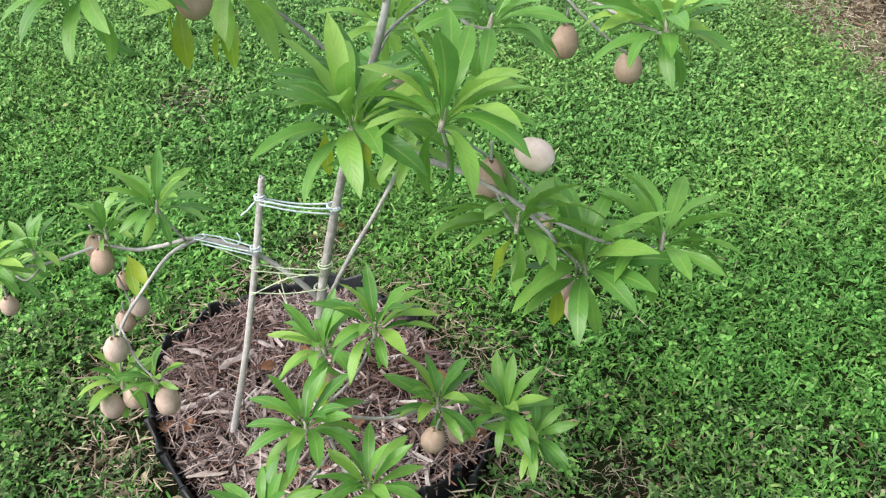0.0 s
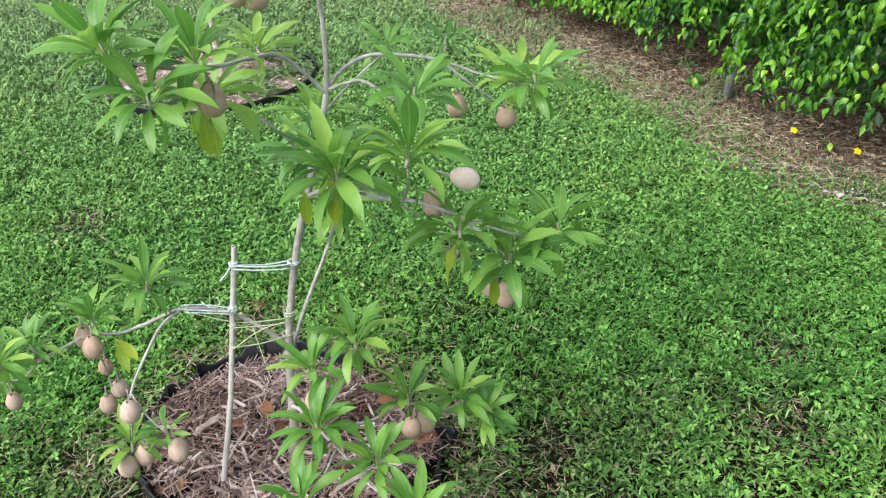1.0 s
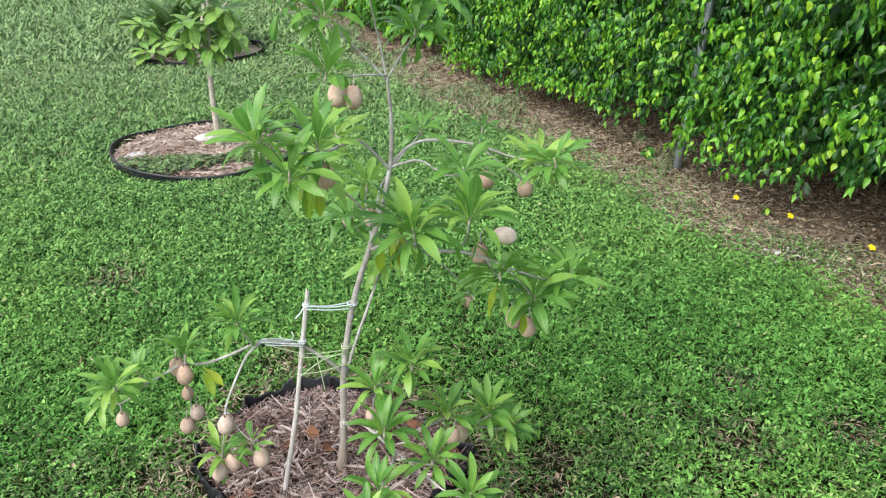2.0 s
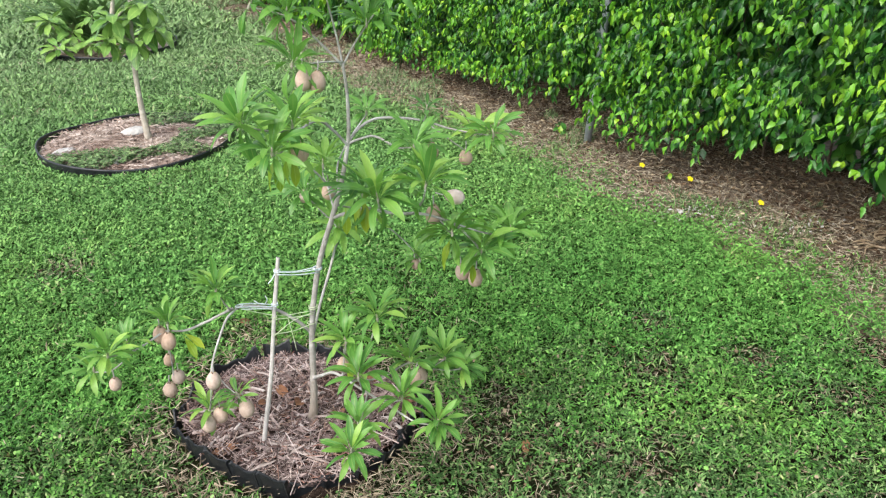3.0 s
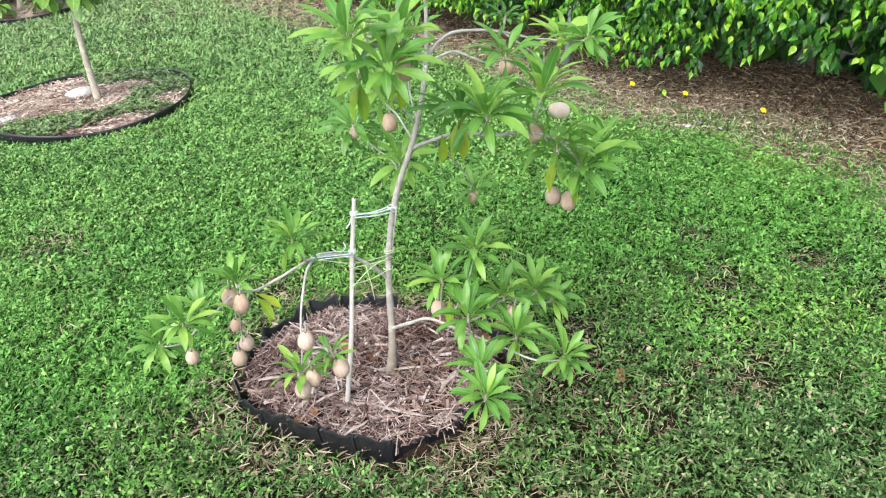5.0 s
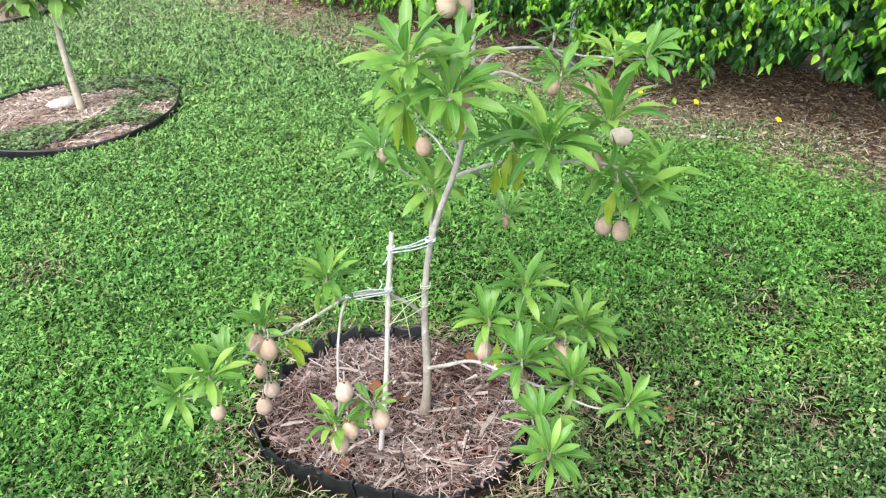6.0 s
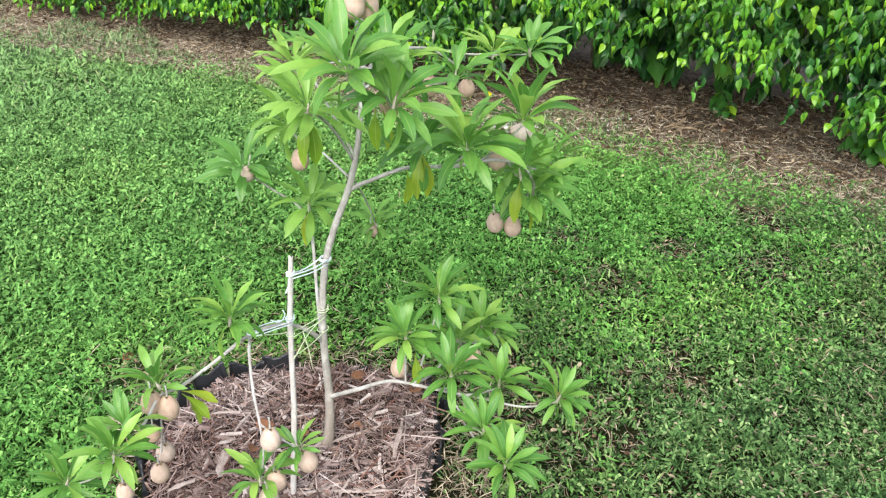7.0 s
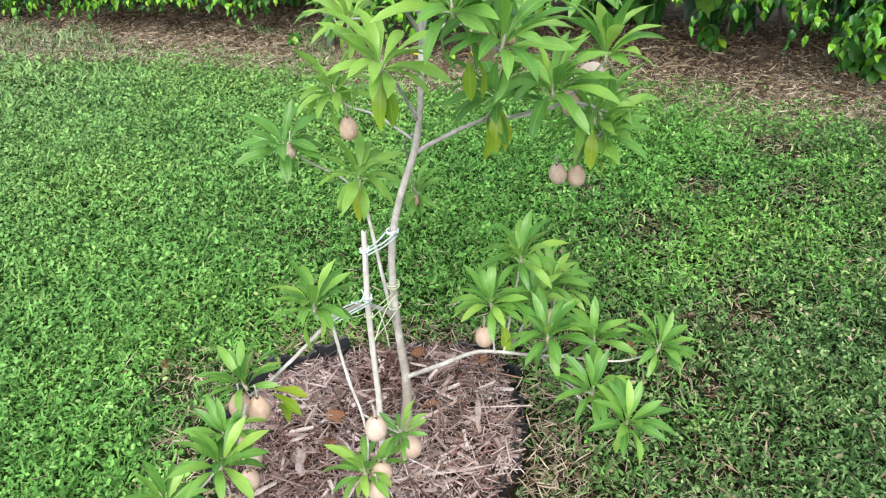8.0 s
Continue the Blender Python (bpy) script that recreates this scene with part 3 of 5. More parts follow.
SPIKE = (np.array([(0, -0.10, 0), (0, 0.10, 0), (0.55, -0.11, 0.0), (1.0, 0, -0.2)]), np.array([(0, 2, 1), (1, 2, 3)]))
s = 0.055 * rng.uniform(0.6, 1.4, len(x))
rim = strewn(SPIKE, np.c_[x, y, np.full(len(x), -0.004)], turns(rng.uniform(0, 6.3, len(x)), -rng.uniform(0.05, 0.9, len(x)), rng.normal(0, 0.6, len(x))), np.c_[s, s, s])
tagged(new("thin_lawn", mesh_of("thin_lawn", *rim, WEEDS)), "thin green lawn grass round the garden", "grass", kind="stuff")
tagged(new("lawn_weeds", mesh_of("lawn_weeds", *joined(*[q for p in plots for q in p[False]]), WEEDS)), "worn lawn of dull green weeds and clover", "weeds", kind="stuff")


def thatch(n):
    x, y = rng.uniform(-2.4, 2.6, n), -0.2 + 10 * rng.uniform(0, 1, n) ** 1.6
    keep = ~in_oval(x, y, RING2, RING2_R) & ~in_oval(x, y, RING3, RING3_R) & ~in_ring(x, y, 0.01) & (wobble(x * 1.6 + 3, y * 1.6, 12) + rng.normal(0, 0.3, n) > 0.10 + 0.9 * (fresh(x, y) - 0.35))
    x, y = x[keep], y[keep]
    n = len(x)
    s = rng.uniform(0.02, 0.05, n) * (1 + np.clip(y - 3, 0, 6) * 0.15)
    return strewn(BLADE, np.c_[x, y, rng.uniform(0.006, 0.044, n)], turns(rng.uniform(0, 6.3, n), rng.normal(0, 0.3, n), rng.normal(0, 0.6, n)), np.c_[s, s * 0.3, s * 0.5])


def worn_straw(n):
    x, y = rng.uniform(-1.2, 2.2, n), rng.uniform(0.3, 2.9, n)
    keep = (rng.uniform(0, 1, n) < worn_out(x, y)) & ~in_ring(x, y, 0.01)
    return np.c_[x[keep], y[keep], rng.uniform(0.0, 0.022, int(keep.sum()))]


p = worn_straw(58000)
s = rng.uniform(0.010, 0.036, len(p))
worn_thatch = strewn(BLADE, p, turns(rng.uniform(0, 6.3, len(p)), rng.normal(0, 0.25, len(p)), rng.normal(0, 0.6, len(p))), np.c_[s, s * 0.38, s * 1.5])
near_ring = rng.uniform(-0.75, 0.75, (17000, 2)) + (-0.08, 1.3)
near_ring = near_ring[in_ring(near_ring[:, 0], near_ring[:, 1], 0.17) & ~in_ring(near_ring[:, 0], near_ring[:, 1], 0.012)]
k = len(near_ring)
s = rng.uniform(0.012, 0.048, k)
collar = strewn(BLADE, np.c_[near_ring, rng.uniform(0.002, 0.034, k)], turns(rng.uniform(0, 6.3, k), rng.normal(0, 0.2, k), rng.normal(0, 0.6, k)), np.c_[s, s * 0.4, s * 0.5])
p = worn_straw(7500)
s = rng.uniform(0.008, 0.022, len(p))
tagged(new("dead_grass", mesh_of("dead_grass", *strewn(ROUND, p, turns(rng.uniform(0, 6.3, len(p)), rng.normal(0, 0.3, len(p)), rng.normal(0, 0.4, len(p))), np.c_[s, s * 0.8, s]), LITTER)), "dark brown dead leaves in worn places of the lawn", "dead leaves", kind="stuff")
tagged(new("dry_thatch", mesh_of("dry_thatch", *joined(thatch(52000), collar, worn_thatch), THATCH)), "dry straw thatch lying in the lawn", "thatch", kind="stuff")

# ---------------------------------------------------------------- mulch bed and edging of the fruiting tree
def bed_height(x, y):
    ring_mid = np.array(RING).mean(0)
    d = np.hypot(x - ring_mid[0], y - ring_mid[1])
    return 0.018 + 0.034 * np.clip(1 - (d / 0.42) ** 2, 0, 1) + 0.006 * wobble(x * 5, y * 5, 31)


def mulch_mound():
    ring = np.array(RING)
    mid = ring.mean(0)
    rings, sides = 12, len(RING) * 3
    outline = np.array([ring[k // 3] + (ring[(k // 3 + 1) % len(ring)] - ring[k // 3]) * (k % 3) / 3 for k in range(sides)])
    v = [(mid[0], mid[1], float(bed_height(mid[0], mid[1])))]
    for r in range(1, rings + 1):
        p = mid + (outline - mid) * r / rings * 0.985
        z = bed_height(p[:, 0], p[:, 1]) if r < rings else np.full(sides, -0.02)
        v += [(a, c, float(h)) for (a, c), h in zip(p, z)]
    t = [(0, 1 + s, 1 + (s + 1) % sides) for s in range(sides)]
    for r in range(rings - 1):
        for s in range(sides):
            p, q = 1 + r * sides + s, 1 + r * sides + (s + 1) % sides
            t += [(p, p + sides, q + sides), (p, q + sides, q)]
    return np.array(v), np.array(t)


CHIP = (np.array([(-0.5, -0.5, -0.5), (0.5, -0.42, -0.5), (0.46, 0.5, -0.5), (-0.44, 0.42, -0.5), (-0.46, -0.4, 0.5), (0.42, -0.34, 0.5), (0.5, 0.36, 0.5), (-0.5, 0.3, 0.5)]),
        np.array([(0, 2, 1), (0, 3, 2), (4, 5, 6), (4, 6, 7), (0, 1, 5), (0, 5, 4), (1, 2, 6), (1, 6, 5), (2, 3, 7), (2, 7, 6), (3, 0, 4), (3, 4, 7)]))


def chips(x, y, z, long, wide, thick, tilt=0.25):
    n = len(x)
    return strewn(CHIP, np.c_[x, y, z], turns(rng.uniform(0, 6.3, n), rng.normal(0, tilt, n), rng.normal(0, tilt, n)), np.c_[long, wide, thick])


def mulch_chips(n, short, long, thin, wide, lift):
    p = rng.uniform(-0.45, 0.45, (n, 2)) * (1, 0.9) + (-0.075, 1.31)
    p = p[in_ring(p[:, 0], p[:, 1], -0.012)]
    n = len(p)
    z = bed_height(p[:, 0], p[:, 1]) + rng.uniform(0, lift, n)
    w = rng.uniform(thin, wide, n)
    return chips(p[:, 0], p[:, 1], z, rng.uniform(short, long, n), w, w * rng.uniform(0.25, 0.7, n), 0.33)


bed = thing("mulch_bed", pose(0, 0, 0), "brown shredded wood mulch heaped inside the black edging", "mulch", kind="stuff",
            data=mesh_of("mulch_bed", *mulch_mound(), MULCH_BASE))
tagged(part("shreds", mesh_of("shreds", *joined(mulch_chips(11500, 0.014, 0.060, 0.001, 0.0032, 0.022), mulch_chips(800, 0.012, 0.032, 0.003, 0.007, 0.016), mulch_chips(620, 0.07, 0.14, 0.0018, 0.0042, 0.027)), MULCH, False), bed), kind="stuff")

CHIP_KINDS = [mesh_of("wood_chip", CHIP[0] * (l, w, h), CHIP[1], MULCH_LOOSE, False) for l, w, h in ((0.060, 0.009, 0.005), (0.045, 0.011, 0.005), (0.080, 0.006, 0.004), (0.034, 0.014, 0.004), (0.055, 0.007, 0.005))]
spots = rng.uniform(-0.45, 0.45, (520, 2)) * (1, 0.9) + (-0.075, 1.31)
spots = spots[in_ring(spots[:, 0], spots[:, 1], -0.03)][:290]
for k, (x, y) in enumerate(spots):
    part("wood_chip", CHIP_KINDS[k % 5], bed, at=pose(x, y, float(bed_height(x, y)) + rng.uniform(0.008, 0.02), rng.normal(0, 12), rng.normal(0, 12), rng.uniform(0, 360)))

# larger sticks and bark flakes on the mulch: middle, length, width, turn in degrees
for x, y, long, wide, turn in ((-0.135, 1.06, 0.22, 0.012, -46), (0.0, 1.185, 0.15, 0.010, -20), (-0.36, 1.365, 0.11, 0.013, -15), (0.06, 1.10, 0.13, 0.014, 35), (-0.28, 1.355, 0.09, 0.022, 50), (-0.15, 1.47, 0.13, 0.012, -45), (-0.245, 1.05, 0.08, 0.012, 15),
                               (-0.20, 1.27, 0.12, 0.007, 70), (-0.02, 1.36, 0.12, 0.006, -50), (-0.26, 1.20, 0.09, 0.012, 10), (0.16, 1.30, 0.11, 0.007, 60), (-0.14, 1.44, 0.13, 0.007, 20)):
    z = float(bed_height(x, y)) + 0.018
    line = [(-long / 2, 0, 0), (-long / 6, wide * 0.12, 0.002), (long / 4, -wide * 0.1, 0.001), (long / 2, wide * 0.1, 0)]
    thing("twig", pose(x, y, z, 0, 0, turn), "pale weathered twig lying on the mulch", "twig", group="twigs on the mulch",
          data=mesh_of("twig", tube(line, [wide * 0.3, wide * 0.5, wide * 0.42, wide * 0.12], 5, 3, 0.2)[0] * (1, 1, 0.55), tube(line, [1, 1, 1, 1], 5, 3)[1], PALE_WOOD, False))

FLAKE = blade(1, 0.55, 0.5, 0.35, 0.5, 5, 0.3, 0.7, 0.0)
for x, y, z, long, turn, tilt in ((-0.11, 1.26, 0.085, 0.075, 60, 15), (0.21, 1.20, 0.06, 0.085, 20, 8), (-0.36, 1.14, 0.055, 0.085, 130, 12), (-0.30, 1.17, 0.06, 0.06, 200, 10),
                                  (-0.15, 1.40, 0.075, 0.06, 300, 10), (0.14, 1.36, 0.07, 0.06, 340, 12), (-0.22, 1.32, 0.075, 0.05, 40, 12), (0.02, 1.18, 0.075, 0.07, 110, 8)):
    thing("dead_leaf", pose(x, y, z, tilt, tilt, turn), "curled red-brown dead leaf on the mulch", "dead leaf", group="dead leaves on the mulch",
          data=mesh_of("dead_leaf", FLAKE[0] * long, FLAKE[1], DEADLEAF))


def edging_panel(width, height, wave, seed):
    """One pounded-in edging panel: a wavy, nicked top, thickness and a rib at each side. Along x, top up."""
    r = np.random.default_rng(seed)
    cols, v, t = 11, [], []
    r_shift = r.uniform(-0.14, 0.14)
    for k in range(cols):
        u = k / (cols - 1)
        top = height * (1 - 0.085 * wave * (1 - math.cos(2 * math.pi * (u + r_shift)))) + r.normal(0, 0.0010) * wave
        thick = 0.0035 if 0 < k < cols - 1 else 0.0080
        x = (u - 0.5) * width
        v += [(x, -thick, -0.03), (x, -thick, top - 0.004), (x, -thick * 0.5, top), (x, thick * 0.5, top), (x, thick, top - 0.004), (x, thick, -0.03)]
    for k in range(cols - 1):
        for s in range(6):
            p, q = 6 * k + s, 6 * k + (s + 1) % 6
            t += [(p, p + 6, q + 6), (p, q + 6, q)]
    for base in (0, 6 * (cols - 1)):
        for s in range(1, 5):
            t.append((base, base + s, base + s + 1) if base == 0 else (base, base + s + 1, base + s))
    return mesh_of("panel", v, t, PLASTIC, False)


edging = thing("garden_edging", pose(0, 0, 0), "black plastic garden edging of wavy panels round the mulch", "edging")
kinds = [edging_panel(0.096, 0.070, 1.3, 1), edging_panel(0.096, 0.066, 1.5, 2), edging_panel(0.096, 0.072, 1.1, 3), edging_panel(0.096, 0.062, 1.8, 4)]
corner = RING.index((-0.19, 0.935))
ring = np.array(RING[corner:] + RING[:corner])
seg = np.linalg.norm(np.roll(ring, -1, 0) - ring, axis=1)
total = seg.sum()
count = round(total / 0.0985)
for k in range(count):
    d = (k + 0.5) / count * total
    at = int(np.searchsorted(np.cumsum(seg), d))
    a, c = ring[at], ring[(at + 1) % len(ring)]
    f = (d - (np.cumsum(seg)[at] - seg[at])) / seg[at]
    p, way = a + (c - a) * f, (c - a) / seg[at]
    x, y = p
    loose, lean = 1.0, 7
    if x < -0.15 and y < 1.24:
        sink, loose, lean = 0.018, 0.35, 9      # the straight row at the front
    elif y < 1.0:
        sink, y = -0.014, y + 0.022       # pushed in beside the corner
    elif x > 0.0 and y < 1.3:
        sink = -0.010
    elif x < -0.41:
        sink, loose = -0.016, 1.6         # pressed down and leaning
    elif x < -0.2:
        sink, loose = -0.002, 2.2         # loose flaps
    elif y > 1.55:
        sink, loose = 0.012, 1.2
    else:
        sink, loose = -0.030, 1.5
    part("panel", kinds[k % 4], edging, at=pose(x, y, sink + loose * rng.uniform(-0.005, 0.005), lean + loose * rng.normal(0, 8), loose * rng.normal(0, 4), math.degrees(math.atan2(way[1], way[0])) + loose * rng.normal(0, 5)))

# ---------------------------------------------------------------- the fruiting tree
TREE_AT = Vector((-0.066, 1.222, 0.0))
tree = thing("sapodilla_tree", Matrix.Translation(TREE_AT), "young sapodilla tree with brown fruit, tied to a stake", "fruit tree")


def off(p):
    return np.asarray(p, float) - np.array(TREE_AT)


def limb(name, pts, radii, parent=None, label="", mat=None, rough=0.09, slim=0.62):
    v, t = tube([off(p) for p in pts], np.asarray(radii) * slim, 9, 6, rough)
    return part(name, mesh_of(name, v, t, mat or BARK), parent or tree, label)


trunk = limb("trunk", [(-0.078, 1.235, -0.03), (-0.072, 1.226, 0.03), (-0.062, 1.214, 0.11), (-0.056, 1.212, 0.205), (-0.048, 1.226, 0.345), (-0.030, 1.240, 0.46), (-0.012, 1.242, 0.547),
                       (0.008, 1.228, 0.63), (0.036, 1.200, 0.735), (0.066, 1.200, 0.83), (0.092, 1.208, 0.94), (0.096, 1.205, 1.05), (0.088, 1.200, 1.147)],
             [0.032, 0.0215, 0.0145, 0.0118, 0.0100, 0.0095, 0.0090, 0.0087, 0.0082, 0.0072, 0.0064, 0.0050, 0.0043], mat=BARK_BASE, rough=0.06, slim=0.88)
# low limb and its twigs
limb("branch", [(-0.056, 1.212, 0.205), (-0.045, 1.12, 0.272), (-0.022, 1.03, 0.331), (0.03, 0.94, 0.324), (0.08, 0.86, 0.315)], [0.0085, 0.0075, 0.0065, 0.005, 0.004])
limb("branch", [(-0.01, 1.0, 0.330), (0.0, 1.01, 0.38), (0.011, 1.018, 0.43)], [0.004, 0.0035, 0.003])
limb("branch", [(0.0, 0.985, 0.329), (0.06, 1.0, 0.4), (0.096, 0.998, 0.495)], [0.004, 0.0035, 0.003])
limb("branch", [(0.03, 0.94, 0.324), (0.02, 0.9, 0.36), (0.011, 0.888, 0.395)], [0.004, 0.0035, 0.003])
limb("branch", [(0.04, 0.92, 0.322), (0.0035, 0.836, 0.314), (-0.022, 0.772, 0.336)], [0.004, 0.0035, 0.003])
limb("branch", [(0.0, 0.84, 0.31), (-0.0395, 0.746, 0.3065), (-0.062, 0.685, 0.331)], [0.0035, 0.003, 0.003])
limb("branch", [(0.08, 0.86, 0.315), (0.1295, 0.782, 0.304), (0.169, 0.72, 0.328)], [0.004, 0.0035, 0.003])
limb("branch", [(0.05, 0.9, 0.318), (0.09, 0.86, 0.325), (0.112, 0.836, 0.34)], [0.004, 0.0035, 0.003])
limb("branch", [(0.0, 0.985, 0.329), (0.1, 1.01, 0.3), (0.191, 1.023, 0.322), (0.25, 1.03, 0.285), (0.305, 1.041, 0.296)], [0.005, 0.0045, 0.004, 0.0035, 0.003])
limb("branch", [(0.25, 1.03, 0.285), (0.31, 1.035, 0.26), (0.354, 1.035, 0.255)], [0.0035, 0.003, 0.003])
# limb over the tie
limb("branch", [(-0.048, 1.23, 0.355), (-0.09, 1.222, 0.41), (-0.16, 1.214, 0.468), (-0.248, 1.208, 0.492), (-0.33, 1.232, 0.452), (-0.395, 1.25, 0.424), (-0.45, 1.238, 0.44)], [0.0085, 0.008, 0.0075, 0.007, 0.006, 0.0055, 0.004])
limb("branch", [(-0.27, 1.204, 0.488), (-0.2875, 1.1975, 0.523), (-0.3, 1.19, 0.556)], [0.004, 0.0035, 0.003])
limb("branch", [(-0.25, 1.208, 0.49), (-0.285, 1.165, 0.485), (-0.322, 1.11, 0.44), (-0.345, 1.066, 0.4), (-0.3545, 1.052, 0.34), (-0.367, 1.058, 0.265)], [0.0055, 0.005, 0.0045, 0.004, 0.003, 0.0025])
limb("branch", [(-0.345, 1.066, 0.4), (-0.3165, 1.039, 0.358), (-0.288, 1.03, 0.321)], [0.003, 0.0028, 0.0025])
limb("branch", [(-0.45, 1.238, 0.44), (-0.53, 1.18, 0.43), (-0.595, 1.138, 0.447)], [0.0045, 0.004, 0.003])
limb("branch", [(-0.53, 1.18, 0.43), (-0.6, 1.215, 0.36), (-0.65, 1.245, 0.345)], [0.0035, 0.003, 0.003])
limb("branch", [(-0.45, 1.238, 0.42), (-0.448, 1.265, 0.33), (-0.452, 1.285, 0.25), (-0.455, 1.283, 0.235)], [0.003, 0.003, 0.0028, 0.0025])
# second stem behind
limb("branch", [(-0.045, 1.235, 0.33), (-0.005, 1.29, 0.41), (0.05, 1.36, 0.5), (0.094, 1.419, 0.585)], [0.0075, 0.007, 0.0065, 0.005])
limb("branch", [(0.06, 1.375, 0.52), (0.1, 1.46, 0.565), (0.061, 1.5265, 0.615), (0.022, 1.561, 0.66)], [0.005, 0.0045, 0.004, 0.0035])
limb("branch", [(0.055, 1.2, 0.79), (0.075, 1.28, 0.85), (0.154, 1.4335, 0.8785), (0.24, 1.58, 0.897)], [0.0048, 0.0042, 0.0036, 0.003])
limb("branch", [(0.045, 1.205, 0.76), (0.16, 1.33, 0.67), (0.29, 1.43, 0.53), (0.377, 1.489, 0.41)], [0.0045, 0.004, 0.0034, 0.003])
# limb to the front
limb("branch", [(0.036, 1.2, 0.725), (0.07, 1.15, 0.755), (0.105, 1.09, 0.785), (0.16, 1.02, 0.79), (0.22, 0.97, 0.8), (0.29, 0.945, 0.775), (0.345, 0.945, 0.72), (0.384, 0.968, 0.665)], [0.008, 0.0075, 0.007, 0.0065, 0.006, 0.005, 0.004, 0.003])
limb("branch", [(0.105, 1.09, 0.785), (0.09, 1.05, 0.82), (0.084, 1.035, 0.845)], [0.004, 0.0035, 0.003])
limb("branch", [(0.14, 1.04, 0.79), (0.11, 0.97, 0.83), (0.093, 0.926, 0.868)], [0.0045, 0.004, 0.003])
limb("branch", [(0.2, 0.985, 0.797), (0.2035, 0.917, 0.8565), (0.2, 0.878, 0.906)], [0.0045, 0.004, 0.003])
limb("branch", [(0.26, 0.955, 0.79), (0.275, 0.945, 0.76), (0.29, 0.94, 0.745)], [0.004, 0.0035, 0.003])
limb("branch", [(0.29, 0.945, 0.775), (0.4, 0.96, 0.72), (0.47, 0.985, 0.7)], [0.004, 0.0035, 0.003])
limb("branch", [(0.37, 0.955, 0.69), (0.378, 1.0, 0.635), (0.384, 1.045, 0.592)], [0.0035, 0.003, 0.0025])
# upper fork, to the hedge side
limb("branch", [(0.092, 1.208, 0.935), (0.13, 1.22, 0.968), (0.18, 1.23, 0.984), (0.25, 1.222, 0.98), (0.31, 1.213, 0.968), (0.37, 1.17, 0.952), (0.432, 1.134, 0.94)], [0.0065, 0.006, 0.006, 0.0055, 0.005, 0.004, 0.003])
limb("branch", [(0.31, 1.213, 0.968), (0.35, 1.19, 0.935), (0.4, 1.19, 0.895), (0.43, 1.205, 0.87)], [0.004, 0.0035, 0.003, 0.0025])
limb("branch", [(0.37, 1.17, 0.952), (0.41, 1.1, 0.955), (0.44, 1.05, 0.96)], [0.0035, 0.003, 0.003])
limb("branch", [(0.092, 1.208, 0.93), (0.125, 1.192, 0.945), (0.161, 1.18, 0.95), (0.205, 1.13, 0.93), (0.24, 1.085, 0.94)], [0.0055, 0.005, 0.005, 0.004, 0.003])
limb("branch", [(0.31, 1.213, 0.968), (0.315, 1.215, 0.985), (0.318, 1.216, 0.995)], [0.003, 0.0025, 0.002])
# upper fork, to the open side
limb("branch", [(0.09, 1.207, 0.925), (0.055, 1.19, 0.97), (0.015, 1.172, 1.01), (-0.03, 1.09, 1.03), (-0.07, 1.0, 1.045), (-0.1305, 0.9365, 1.0645), (-0.208, 0.915, 1.089)], [0.0065, 0.006, 0.006, 0.0055, 0.005, 0.0045, 0.003])
limb("branch", [(0.0, 1.15, 1.02), (-0.0185, 1.208, 1.0055), (-0.029, 1.275, 0.997)], [0.0035, 0.003, 0.003])
limb("branch", [(-0.07, 1.0, 1.045), (-0.0895, 0.961, 1.058), (-0.094, 0.942, 1.064)], [0.0035, 0.003, 0.003])
limb("branch", [(-0.09, 0.975, 1.05), (-0.127, 0.9085, 1.0265), (-0.154, 0.872, 1.031)], [0.0035, 0.003, 0.003])
limb("branch", [(0.05, 1.2, 0.785), (0.0, 1.19, 0.86), (-0.06, 1.165, 0.92), (-0.11, 1.14, 0.945)], [0.005, 0.0045, 0.004, 0.003])
limb("branch", [(0.04, 1.21, 0.75), (0.045, 1.3, 0.78), (0.05, 1.38, 0.785), (0.06, 1.42, 0.8)], [0.0045, 0.004, 0.0035, 0.003])
# top
limb("branch", [(0.088, 1.2, 1.14), (0.03, 1.2, 1.205), (-0.04, 1.2, 1.268), (-0.13, 1.195, 1.3)], [0.0048, 0.0045, 0.004, 0.003])
limb("branch", [(0.088, 1.2, 1.14), (0.075, 1.2, 1.22), (0.058, 1.2, 1.3), (0.052, 1.2, 1.34)], [0.0048, 0.0042, 0.0036, 0.003])
limb("branch", [(0.088, 1.2, 1.14), (0.115, 1.2, 1.185), (0.152, 1.198, 1.235), (0.205, 1.2, 1.3)], [0.0045, 0.004, 0.0035, 0.003])
limb("branch", [(0.088, 1.2, 1.15), (0.03, 1.151, 1.1645), (-0.05, 1.112, 1.169)], [0.004, 0.0035, 0.003])

# leaves: a few shapes that all rosettes share
LEAF_KINDS = [mesh_of("leaf", *blade(0.108, 0.0212, d, f, 0.60, 8, w, 1.0, 0.08), LEAF, uv=blade_uv(8)) for d, f, w in ((0.6, 0.45, 0.15), (0.9, 0.40, -0.25), (1.2, 0.35, 0.25), (1.5, 0.40, -0.2), (0.8, 0.35, 0.35), (1.1, 0.45, -0.35))]
LEAF_AGED = mesh_of("leaf", *blade(0.098, 0.029, 0.5, 0.3, 0.55, 7, 0.3, 1.1, 0.10), LEAF_OLD, uv=blade_uv())
BUD = mesh_of("bud", *tube([(0, 0, -0.012), (0, 0, 0.0), (0, 0, 0.016)], [0.0030, 0.0036, 0.0008], 7, 3), BARK_TAN)


